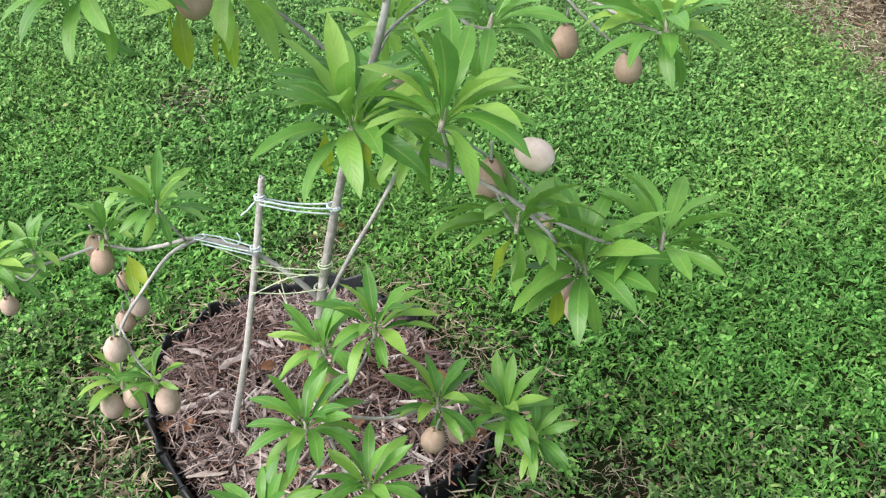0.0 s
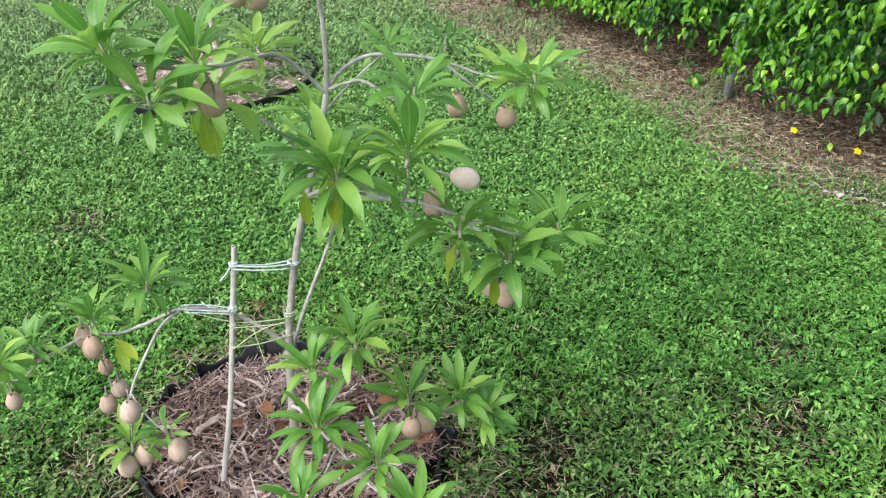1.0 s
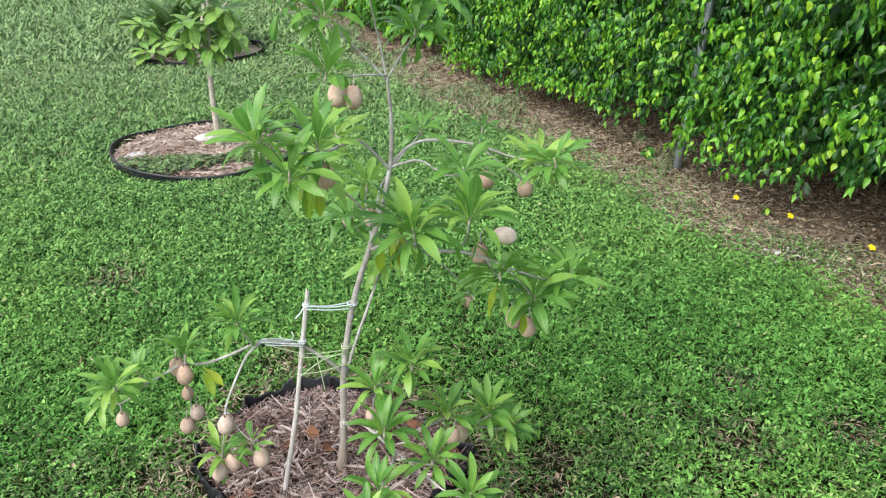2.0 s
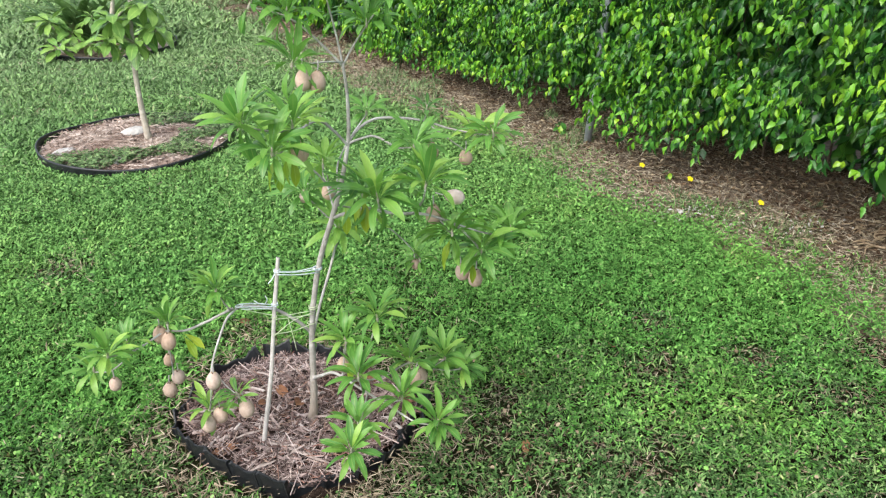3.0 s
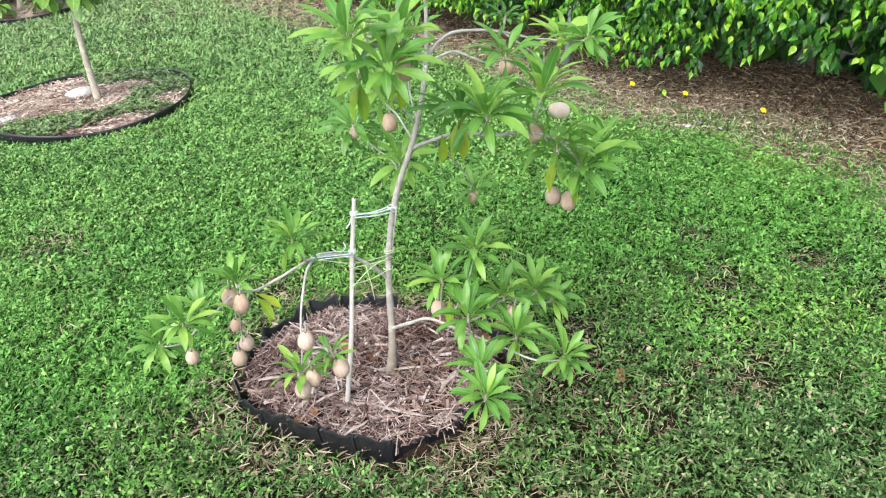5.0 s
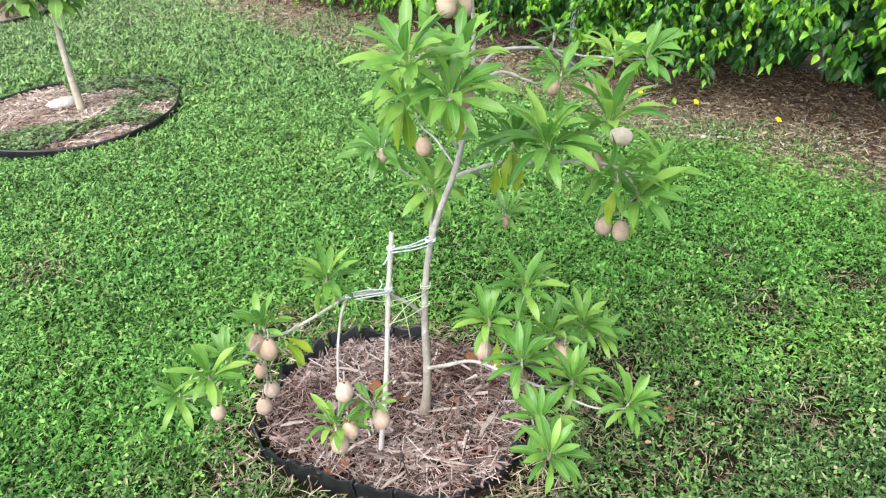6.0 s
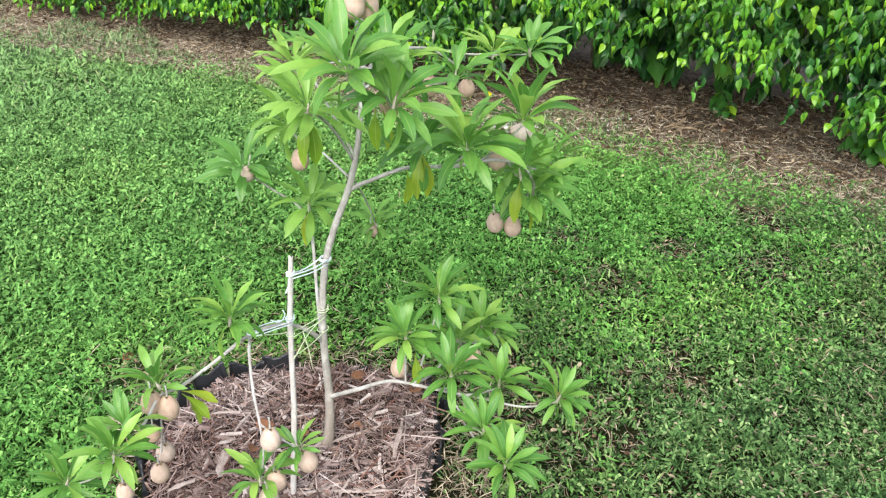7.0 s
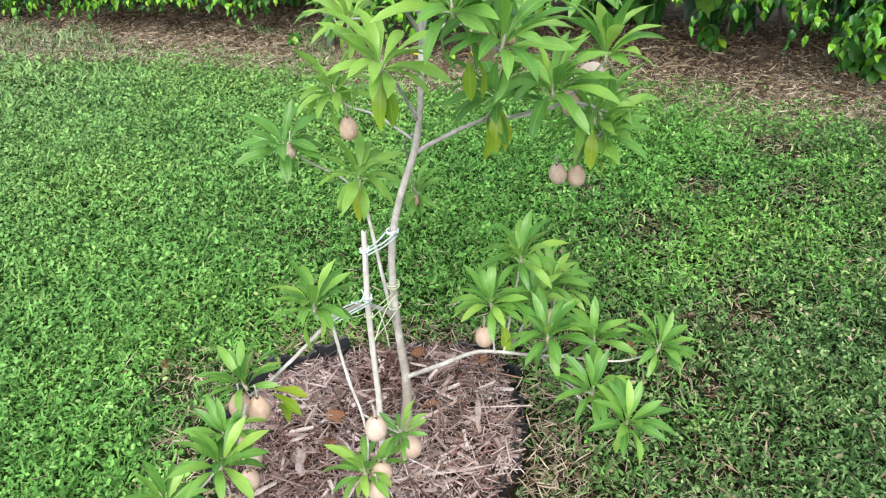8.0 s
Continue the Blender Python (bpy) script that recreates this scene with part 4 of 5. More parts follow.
def rosette(p, size=1.0, n=14, lean=(0.0, 0.0), single=True, low=10, high=80, aged=0):
    """A whorl of leaves at a twig's tip: upright in the middle, arching out and down at the rim."""
    r = np.random.default_rng(int(abs(p[0] * 7919 + p[1] * 104729 + p[2] * 1299709)) % 99991)
    hub = part("leaf_rosette", BUD, tree, at=Matrix.Translation(off(p)) @ pose(0, 0, 0, lean[0], lean[1], r.uniform(0, 360)))
    shapes = []
    n += 10
    for k in range(n):
        u = (k + 0.5) / n
        elev = high + (low - high) * u ** 1.05 + r.normal(0, 7)
        az = k * 137.5 + r.normal(0, 10)
        s = size * (0.72 + 0.38 * math.sin(math.pi * min(1, 0.25 + u * 0.7))) * r.uniform(0.88, 1.12)
        kind = LEAF_KINDS[min(5, int(u * 3.2) + int(r.integers(0, 3)))]
        if k >= n - 2 and not aged:
            elev = -58 + r.normal(0, 10)
        if k >= n - aged:
            kind, elev = LEAF_AGED, -60
        m = pose(0, 0, 0.004 - 0.012 * u, 0, 0, az) @ pose(0.003, 0, 0, r.normal(0, 14), -elev, 0) @ Matrix.Diagonal((s, s, s, 1))
        if single:
            part("leaf", kind, hub, at=m)
        else:
            shapes.append((kind, m))
    if shapes:
        pairs = []
        for kind, m in shapes:
            v = np.array([x.co for x in kind.vertices])
            t = np.array([q.vertices for q in kind.polygons])
            mm = np.array(m)
            pairs.append((v @ mm[:3, :3].T + mm[:3, 3], t))
        tagged(part("leaves", mesh_of("leaves", *joined(*pairs), LEAF, uv=blade_uv(8, len(pairs))), hub), kind="stuff")


# rosettes that the camera passes nearest
rosette((-0.062, 0.685, 0.338), 0.76, 14, (12, -8))
rosette((-0.022, 0.772, 0.342), 0.74, 13, (8, -5))
rosette((0.169, 0.72, 0.335), 0.74, 14, (10, 14))
rosette((0.112, 0.836, 0.347), 0.78, 13, (4, 6))
rosette((0.011, 0.888, 0.402), 0.88, 14, (0, 0))
rosette((0.096, 0.998, 0.503), 0.84, 13, (-4, 5))
rosette((0.011, 1.018, 0.436), 0.79, 13, (-5, -10))
rosette((0.191, 1.023, 0.33), 0.84, 13, (0, 4))
rosette((0.305, 1.041, 0.304), 0.84, 13, (-6, 10))
rosette((0.354, 1.035, 0.262), 0.75, 10, (-4, 22))
rosette((-0.302, 1.19, 0.562), 0.84, 14, (-4, -8))
rosette((-0.442, 1.25, 0.456), 0.75, 12, (-6, -14))
rosette((-0.367, 1.058, 0.273), 0.75, 11, (6, -8))
rosette((-0.288, 1.03, 0.323), 0.53, 7, (8, 16))
rosette((-0.595, 1.138, 0.454), 0.75, 13, (4, -16))
rosette((-0.65, 1.245, 0.352), 0.7, 10, (0, -24))
rosette((-0.545, 1.185, 0.45), 0.66, 9, (-6, -8))
rosette((-0.208, 0.915, 1.096), 0.94, 14, (6, -14))
rosette((-0.094, 0.942, 1.071), 0.92, 13, (2, -2))
rosette((-0.154, 0.872, 1.038), 0.94, 14, (14, -10))
rosette((0.093, 0.926, 0.876), 1.15, 17, (10, -4))
rosette((0.2, 0.878, 0.914), 1.05, 15, (10, 6))
rosette((0.384, 0.968, 0.668), 1.05, 15, (8, 12))
# the rest of the crown
def crown_rosette(p, size, n, lean, aged=0):
    """A whorl farther up, with its yellowing leaves below it."""
    rosette(p, size, n, lean, False, *((8, 66) if p[2] > 0.9 else (2, 70)))
    for k in range(aged):
        part("leaf", LEAF_AGED, tree, "yellowing leaf", at=Matrix.Translation(off(p)) @ pose(0, 0, -0.01, 0, 60 + 8 * k, 200 + 70 * k))


crown_rosette((0.084, 1.035, 0.851), 1.05, 14, (4, -10), 2)
crown_rosette((0.29, 0.94, 0.75), 1.05, 14, (16, 6), 1)
crown_rosette((0.48, 0.99, 0.705), 1.0, 13, (4, 18))
crown_rosette((0.238, 1.083, 0.946), 0.95, 12, (2, 8))
crown_rosette((0.432, 1.134, 0.946), 0.85, 10, (-6, 16))
crown_rosette((0.445, 1.045, 0.965), 0.85, 10, (6, 14))
crown_rosette((0.318, 1.216, 0.998), 0.55, 7, (-4, 4))
crown_rosette((0.377, 1.489, 0.405), 0.8, 10, (-14, 12))
crown_rosette((0.094, 1.419, 0.592), 1.05, 14, (-8, 6), 1)
crown_rosette((0.02, 1.565, 0.665), 1.0, 13, (-16, -8))
crown_rosette((0.06, 1.425, 0.805), 1.05, 13, (-14, 0))
crown_rosette((0.24, 1.58, 0.905), 0.75, 9, (-10, 8))
crown_rosette((-0.029, 1.275, 0.991), 0.8, 12, (0, -8))
crown_rosette((-0.11, 1.14, 0.952), 1.05, 13, (-2, -16), 2)
crown_rosette((-0.045, 1.2, 1.28), 1.0, 12, (0, -12))
crown_rosette((-0.131, 1.195, 1.305), 0.75, 7, (0, -30))
crown_rosette((0.052, 1.2, 1.345), 1.0, 13, (0, -4))
crown_rosette((0.155, 1.198, 1.243), 1.0, 12, (2, 6))
crown_rosette((0.207, 1.2, 1.31), 1.0, 12, (0, 12))
crown_rosette((-0.055, 1.11, 1.175), 0.95, 11, (4, -20))
for x, y, z, down, az in ((-0.405, 1.235, 0.425, 15, -40), (-0.405, 1.235, 0.418, 34, -58), (-0.10, 0.955, 1.0, 70, -70), (-0.11, 0.96, 1.0, 78, -150), (0.035, 1.03, 0.82, 80, -90),
                          (0.345, 0.96, 0.66, 66, -60), (-0.40, 1.22, 0.40, 60, 30), (0.02, 1.0, 0.40, 62, -120)):
    part("leaf", LEAF_AGED, tree, "yellowing leaf", at=Matrix.Translation(off((x, y, z))) @ pose(0, 0, 0, 0, down, az) @ Matrix.Diagonal((0.8, 0.8, 0.8, 1)))


# fruit: a rough egg with a stalk and a small dried crown of sepals
def egg(length, width):
    rows, sides = 10, 12
    v = []
    for k in range(rows + 1):
        u = k / rows
        a = math.pi * u
        r = width / 2 * math.sin(a) * (1 + 0.14 * math.cos(a) * -1)
        for s in range(sides):
            b_ = 2 * math.pi * s / sides
            v.append((r * math.cos(b_), r * math.sin(b_), length / 2 * math.cos(a) * (1.0 if u < 0.96 else 1.04)))
    t = []
    for k in range(rows):
        for s in range(sides):
            p, q = k * sides + s, k * sides + (s + 1) % sides
            t += [(p, p + sides, q + sides), (p, q + sides, q)]
    return np.array(v), np.array(t)


FRUIT_KINDS = [mesh_of("fruit", *egg(l, w), FRUIT) for l, w in ((0.055, 0.0415), (0.052, 0.0395), (0.048, 0.040), (0.041, 0.032))]
FRUIT_WHITE = mesh_of("fruit", *egg(0.053, 0.039), FRUIT_PALE)
STALK = mesh_of("stalk", *tube([(0, 0, 0), (0.001, 0, 0.012), (0.0, 0.001, 0.026)], [0.0022, 0.0018, 0.0020], 6, 3), BARK)
SEPALS = mesh_of("calyx", *joined(*[(np.einsum("ij,kj->ki", turns(np.array([a]), np.array([-0.25]), np.array([0.0]))[0], blade(0.009, 0.006, 0.8, 0.2, 0.4, 3)[0]), blade(0.009, 0.006, 0.8, 0.2, 0.4, 3)[1]) for a in (0.2, 1.45, 2.7, 3.96, 5.2)]), LITTER)


def hang_fruit(x, y, z, kind, tx=0, ty=0):
    f = part("fruit", FRUIT_WHITE if kind == 4 else FRUIT_KINDS[kind], tree, "pale whitish fruit" if kind == 4 else "matt brown scurfy fruit", at=Matrix.Translation(off((x, y, z))) @ pose(0, 0, 0, tx, ty, rng.uniform(0, 360)))
    half = (0.0275, 0.026, 0.024, 0.0205, 0.0265)[kind]
    part("stalk", STALK, f, at=pose(0, 0, half - 0.002))
    part("calyx", SEPALS, f, at=pose(0, 0, half - 0.001))


hang_fruit(-0.464, 1.245, 0.428, 0, 4, -5)
hang_fruit(-0.445, 1.22, 0.416, 0, -3, 6)
hang_fruit(-0.455, 1.29, 0.315, 3, 0, 5)
hang_fruit(-0.438, 1.29, 0.252, 2, 5, 0)
hang_fruit(-0.466, 1.274, 0.224, 2, 0, -4)
hang_fruit(-0.345, 1.036, 0.381, 1, 0, 5)
hang_fruit(-0.272, 1.026, 0.28, 0, 6, 12)
hang_fruit(-0.374, 1.023, 0.257, 1, 4, -8)
hang_fruit(-0.340, 1.042, 0.265, 2, -6, 5)
hang_fruit(-0.592, 1.14, 0.362, 3, 0, 0)
hang_fruit(0.005, 1.034, 0.352, 1, 0, 0)
hang_fruit(0.190, 0.972, 0.305, 2, 8, -8)
hang_fruit(0.227, 1.035, 0.262, 0, 0, 6)
hang_fruit(-0.081, 0.952, 1.009, 0, 0, 4)
hang_fruit(0.017, 1.547, 0.661, 3, 20, 10)
hang_fruit(0.067, 1.404, 0.724, 0, 0, 0)
hang_fruit(0.363, 1.49, 0.389, 3, 0, 5)
hang_fruit(0.366, 1.06, 0.566, 0, 5, -8)
hang_fruit(0.392, 1.026, 0.558, 0, 0, 6)
hang_fruit(0.252, 0.975, 0.792, 0, 0, 0)
hang_fruit(0.302, 0.955, 0.841, 4, 20, 80)
hang_fruit(0.434, 1.214, 0.848, 2, 0, 0)
hang_fruit(0.343, 1.249, 0.867, 1, 0, 0)
hang_fruit(-0.036, 1.082, 1.141, 0, 0, -4)
hang_fruit(-0.004, 1.082, 1.134, 0, 0, 6)

# ---------------------------------------------------------------- stake and ties
stake = thing("wooden_stake", pose(-0.23, 1.153, 0.03), "thin grey weathered wooden stake leaning in the mulch", "stake",
              data=mesh_of("wooden_stake", *tube([(-0.006, -0.003, -0.03), (0, 0, 0.02), (0.040, 0.022, 0.20), (0.078, 0.052, 0.42), (0.104, 0.062, 0.578), (0.106, 0.063, 0.586)], [0.0072, 0.0072, 0.0066, 0.0062, 0.0057, 0.004], 7, 5, 0.07), STAKE))
K = np.array([-0.23, 1.153, 0.03])


def stake_at(z):
    return np.array([np.interp(z - 0.03, [0.02, 0.20, 0.42, 0.578], [0, 0.04, 0.078, 0.104]), np.interp(z - 0.03, [0.02, 0.20, 0.42, 0.578], [0, 0.022, 0.052, 0.062]), z - 0.03]) + K


def loop_round(mid, radius, rise=0.0, turns_=1.0):
    return [tuple(np.asarray(mid) + (radius * math.cos(a), radius * math.sin(a), rise * a)) for a in np.linspace(0, 2 * math.pi * turns_, int(9 * turns_))]


def twine(name, lines, r, mat, label):
    root = thing(name, pose(*lines[0][0]), label, "twine")
    for line in lines:
        part("strand", mesh_of("strand", *tube([np.asarray(p) - np.asarray(lines[0][0]) for p in line], [r] * len(line), 5, 3, 0.1), mat), root)


hi, tr = stake_at(0.578), np.array([-0.012, 1.242, 0.553])
twine("upper_tie", [
    [hi + (0.0, -0.008, 0.004), (hi + tr) / 2 + (0, -0.011, 0.001), tr + (0, -0.0125, 0.006)],
    [hi + (0.0, -0.008, -0.004), (hi + tr) / 2 + (0, -0.012, -0.007), tr + (0, -0.0125, -0.004)],
    [hi + (0.0, 0.008, -0.002), (hi + tr) / 2 + (0, 0.010, -0.006), tr + (0, 0.0125, 0.002)],
    loop_round(hi, 0.0085, 0.0008, 2), loop_round(tr, 0.0125, 0.0006, 2),
    [hi + (-0.007, -0.006, 0.0), hi + (-0.018, -0.014, -0.012), hi + (-0.03, -0.018, -0.022)]], 0.0017, TWINE, "pale blue-white twine tying the trunk to the stake")
lo, lb = stake_at(0.475), np.array([-0.245, 1.208, 0.492])
twine("lower_tie", [
    [lo + (0, -0.009, 0.004), (lo + lb) / 2 + (0, -0.011, 0.005), lb + (0, -0.009, 0.004)],
    [lo + (0, -0.009, -0.003), (lo + lb) / 2 + (0, -0.011, -0.001), lb + (0.004, -0.009, -0.004)],
    [lo + (0, 0.009, 0.0), (lo + lb) / 2 + (0, 0.009, 0.006), lb + (0, 0.009, 0.004)],
    loop_round(lo, 0.009, 0.001, 2), loop_round(lb, 0.010, 0.001, 1),
    [(lo + lb) / 2 + (0.02, -0.008, 0.008), (lo + lb) / 2 + (0.028, -0.012, 0.022), (lo + lb) / 2 + (0.024, -0.012, 0.036)],
    [(lo + lb) / 2 + (0.02, -0.008, 0.008), (lo + lb) / 2 + (0.005, -0.014, 0.016), (lo + lb) / 2 + (-0.008, -0.012, 0.027)]], 0.0013, TWINE, "pale blue-white twine binding a branch to the stake")
s1, s2, t1, t2 = stake_at(0.44), stake_at(0.395), np.array([-0.035, 1.236, 0.43]), np.array([-0.044, 1.23, 0.385])
twine("green_string", [
    [lb + (0.01, 0, -0.01), (lb + t1) / 2 + (0, -0.01, -0.02), t1 + (0, -0.011, 0.0)],
    [s1 + (0, -0.008, 0), (s1 + t1) / 2 + (0, -0.006, -0.01), t1 + (0, -0.012, -0.012)],
    [s2 + (0, -0.008, 0), (s2 + t2) / 2 + (0, -0.006, -0.006), t2 + (0, -0.012, 0.006)],
    [s2 + (0, -0.008, -0.006), (s2 + t1) / 2 + (0, -0.008, 0.006), t1 + (0, -0.012, -0.006)],
    loop_round(t1, 0.0128, 0.001, 2), loop_round(t2, 0.013, 0.001, 1), loop_round(s1, 0.0085, 0.001, 1),
    [(s1 + t1) / 2 + (-0.02, -0.008, -0.008), (s1 + t1) / 2 + (-0.012, -0.012, -0.06), (s1 + t1) / 2 + (-0.004, -0.01, -0.12)]], 0.0011, STRING, "thin pale green string between stake and trunk")

# ---------------------------------------------------------------- hedge
HLEAF = blade(1, 0.52, 1.1, 0.45, 0.36, 4, 0.0, 1.3, 0.0)
HDEEP = blade(1, 0.62, 0.7, 0.35, 0.45, 2, 0.0, 0.8, 0.0)
HTIP = blade(1, 0.60, 1.0, 0.4, 0.36, 7, 0.2, 1.25, 0.06)


def hedge_foot(y):
    return np.interp(y, [0.3, 0.87, 1.1, 1.5, 1.9, 2.3, 2.6, 3.1, 3.55, 4.0, 4.4, 5.1, 6.1, 8.0], [0.14, 0.18, 0.27, 0.36, 0.38, 0.36, 0.15, 0.14, 0.24, 0.19, 0.2, 0.11, 0.05, 0.04])


def hedge_face(y, z):
    """How far the leaves stand out before the hedge's plane."""
    low = np.clip((z - hedge_foot(y)) / 0.3, 0, 1)
    return low * (0.13 * wobble(y * 1.3, z * 1.8, 41) + 0.12 * wobble(y * 3.4, z * 4, 42))


def hedge_leaves(y0, y1, per_m2, depth0, depth1, size, low=1.0, top=1.9, spray=6, shape=None):
    """Sprays of leaves that hang outward along short twigs."""
    n = int((y1 - y0) * top * per_m2 / spray)
    y, z = rng.uniform(y0, y1, n), rng.uniform(0.0, top, n)
    keep = z > hedge_foot(y) * low + 0.08 + rng.normal(0, 0.03, n)
    keep &= ~((np.abs(y - 3.27) < 0.09) & (z > 0.72) & (z < 1.04) & (depth1 < 0.55))
    if depth1 < 0.55:
        keep &= rng.uniform(0, 1, n) < np.clip(0.85 + 0.9 * wobble(y * 6, z * 7, 47) + 0.6 * wobble(y * 2.3, z * 1.9, 48), 0.08, 1)
    y, z = y[keep], z[keep]
    n = len(y)
    x = hedge_x(y) - hedge_face(y, z) + rng.uniform(depth0, depth1, n) + 0.03
    az = math.pi + 0.17 + rng.normal(0, 0.8, n)
    places, yaws, pitches = [], [], []
    for k in range(spray):
        run = 0.018 * k
        places.append(np.c_[x + np.cos(az) * run, y + np.sin(az) * run, z - 0.012 * k + 0.02] + rng.normal(0, 0.010, (n, 3)))
        yaws.append(az + (0.75 if k % 2 else -0.75) * (1 - k / spray) + rng.normal(0, 0.5, n))
        pitches.append(rng.normal(0.78, 0.42, n))
    places, yaws, pitches = np.concatenate(places), np.concatenate(yaws), np.concatenate(pitches)
    m_ = len(places)
    s = size * rng.uniform(0.65, 1.2, m_)
    return strewn(shape or HLEAF, places, turns(yaws, pitches, rng.normal(0, 0.55, m_)), np.c_[s, s * rng.uniform(0.6, 1.05, m_), s])


tip_mesh = mesh_of("leaf", HTIP[0] * 0.056, HTIP[1], HEDGE_TIP)
SHRUBS = [(-3.2, -1.2), (-1.2, 0.4), (0.4, 1.5), (1.5, 2.6), (2.6, 3.75), (3.75, 5.0), (5.0, 6.8), (6.8, 9.4), (9.4, 14.0)]
for y0, y1 in SHRUBS:
    ym = (y0 + y1) / 2
    xm = float(hedge_x(ym)) + 0.35
    shrub = thing("hedge_shrub", pose(xm, ym, 0), "dense clipped green hedge shrub with bright young leaves", "hedge", group="hedge along the lawn")
    near = -0.6 < ym < 6
    dens = 1.0 if near else 0.3
    grow = 1.0 if near else 1.8
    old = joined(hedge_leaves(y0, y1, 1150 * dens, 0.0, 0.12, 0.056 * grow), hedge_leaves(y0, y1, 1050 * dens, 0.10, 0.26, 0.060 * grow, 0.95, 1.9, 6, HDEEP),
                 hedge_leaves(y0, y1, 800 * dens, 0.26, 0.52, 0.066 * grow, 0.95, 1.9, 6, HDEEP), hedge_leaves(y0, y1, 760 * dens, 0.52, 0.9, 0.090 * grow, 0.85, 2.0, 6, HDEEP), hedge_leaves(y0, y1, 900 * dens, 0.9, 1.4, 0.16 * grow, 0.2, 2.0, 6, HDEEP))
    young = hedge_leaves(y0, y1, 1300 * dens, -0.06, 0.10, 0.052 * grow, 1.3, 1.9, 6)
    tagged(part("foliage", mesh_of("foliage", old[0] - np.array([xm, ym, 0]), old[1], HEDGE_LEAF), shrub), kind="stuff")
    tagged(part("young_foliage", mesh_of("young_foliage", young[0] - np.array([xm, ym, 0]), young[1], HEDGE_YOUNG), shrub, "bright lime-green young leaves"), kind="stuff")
    for k in range(4):
        y = y0 + (y1 - y0) * (k + 0.5) / 4 + rng.normal(0, 0.06)
        x = float(hedge_x(y)) + rng.uniform(0.75, 1.05)
        line = np.array([(x, y, -0.03), (x + rng.normal(0, 0.03), y + rng.normal(0, 0.04), 0.35), (x + rng.normal(0, 0.08), y + rng.normal(0, 0.1), 0.9), (x + rng.normal(0, 0.1), y + rng.normal(0, 0.15), 1.7)]) - (xm, ym, 0)
        part("stem", mesh_of("stem", *tube(line, [0.009, 0.008, 0.006, 0.004], 7, 4, 0.08), BARK_DARK), shrub)
    if near:
        for k in range(52):
            y, z = rng.uniform(y0, y1), rng.uniform(0.15, 1.55)
            z = max(z, float(hedge_foot(y)) + 0.10)
            x = float(hedge_x(y) - hedge_face(y, z)) - 0.05
            sc = rng.uniform(0.65, 1.0)
            part("leaf", tip_mesh, shrub, at=pose(x - xm, y - ym, z, rng.normal(0, 22), rng.normal(32, 18), 188 + rng.normal(0, 35)) @ Matrix.Diagonal((sc, sc, sc, 1)))

post = thing("fence_post", pose(2.17, 3.50, 0, 0, 4.5, 0), "grey galvanised steel fence post standing inside the hedge", "fence post")
part("post", mesh_of("post", *tube([(0, 0, -0.1), (0, 0, 0.8), (0, 0, 1.75)], [0.024, 0.024, 0.024], 14, 2), STEEL), post)
part("cap", mesh_of("cap", *tube([(0, 0, 1.74), (0, 0, 1.765), (0, 0, 1.785)], [0.027, 0.026, 0.008], 14, 2), STEEL), post)


# litter under the hedge
def litter(n, y0, y1):
    y = rng.uniform(y0, y1, n)
    edge = np.interp(y, BORDER_Y, BORDER_X)
    x = edge - 0.14 + (hedge_x(y) + 1.25 - edge) * rng.uniform(0, 1, n) ** 0.75
    return x, y, 0.016 + 0.012 * wobble(x * 3, y * 3, 6) + rng.uniform(0, 0.018, n)


x, y, z = litter(13000, -0.3, 6.5)
n = len(x)
w = rng.uniform(0.002, 0.008, n)
long = rng.uniform(0.02, 0.075, n)
straw = strewn(BLADE, np.c_[x, y, z], turns(rng.uniform(0, 6.3, n), rng.normal(0, 0.2, n), rng.normal(0, 0.5, n)), np.c_[long, w * 6, long * 0.4])
x, y, z = litter(17000, -0.3, 7.5)
keep = rng.uniform(0, 1, len(x)) < 0.08 + 0.92 * np.clip((x - hedge_x(y) + 0.35) / 0.5, 0, 1)
x, y, z = x[keep], y[keep], z[keep]
n = len(x)
s = rng.uniform(0.012, 0.028, n)
curled = strewn(ROUND, np.c_[x, y, z], turns(rng.uniform(0, 6.3, n), rng.normal(0, 0.3, n), rng.normal(0, 0.5, n)), np.c_[s, s, s])
x, y, z = litter(105000, 0.2, 7.0)
keep = rng.uniform(0, 1, len(x)) < 1.15 - 0.95 * np.clip((x - np.interp(y, BORDER_Y, BORDER_X)) / 0.75, 0, 1)
xs, ys, zs = x[keep], y[keep], z[keep]
s = rng.uniform(0.02, 0.06, len(xs))
tagged(new("dry_straw", mesh_of("dry_straw", *strewn(BLADE_FAR, np.c_[xs, ys, zs], turns(rng.uniform(0, 6.3, len(xs)), rng.normal(0, 0.25, len(xs)), rng.normal(0, 0.5, len(xs))), np.c_[s, s * 0.26, s * 0.5]), STRAW)), "dry pale straw scattered on the dirt strip", "straw", kind="stuff")
x, y, z = litter(1700, 6.5, 14)
n = len(x)
far = chips(x, y, z, rng.uniform(0.03, 0.08, n), rng.uniform(0.008, 0.022, n), np.full(n, 0.005), 0.3)
tagged(new("leaf_litter", mesh_of("leaf_litter", *joined(straw, curled, far), LITTER, False)), "brown dead leaves and twigs on the dirt under the hedge", "leaf litter", kind="stuff")


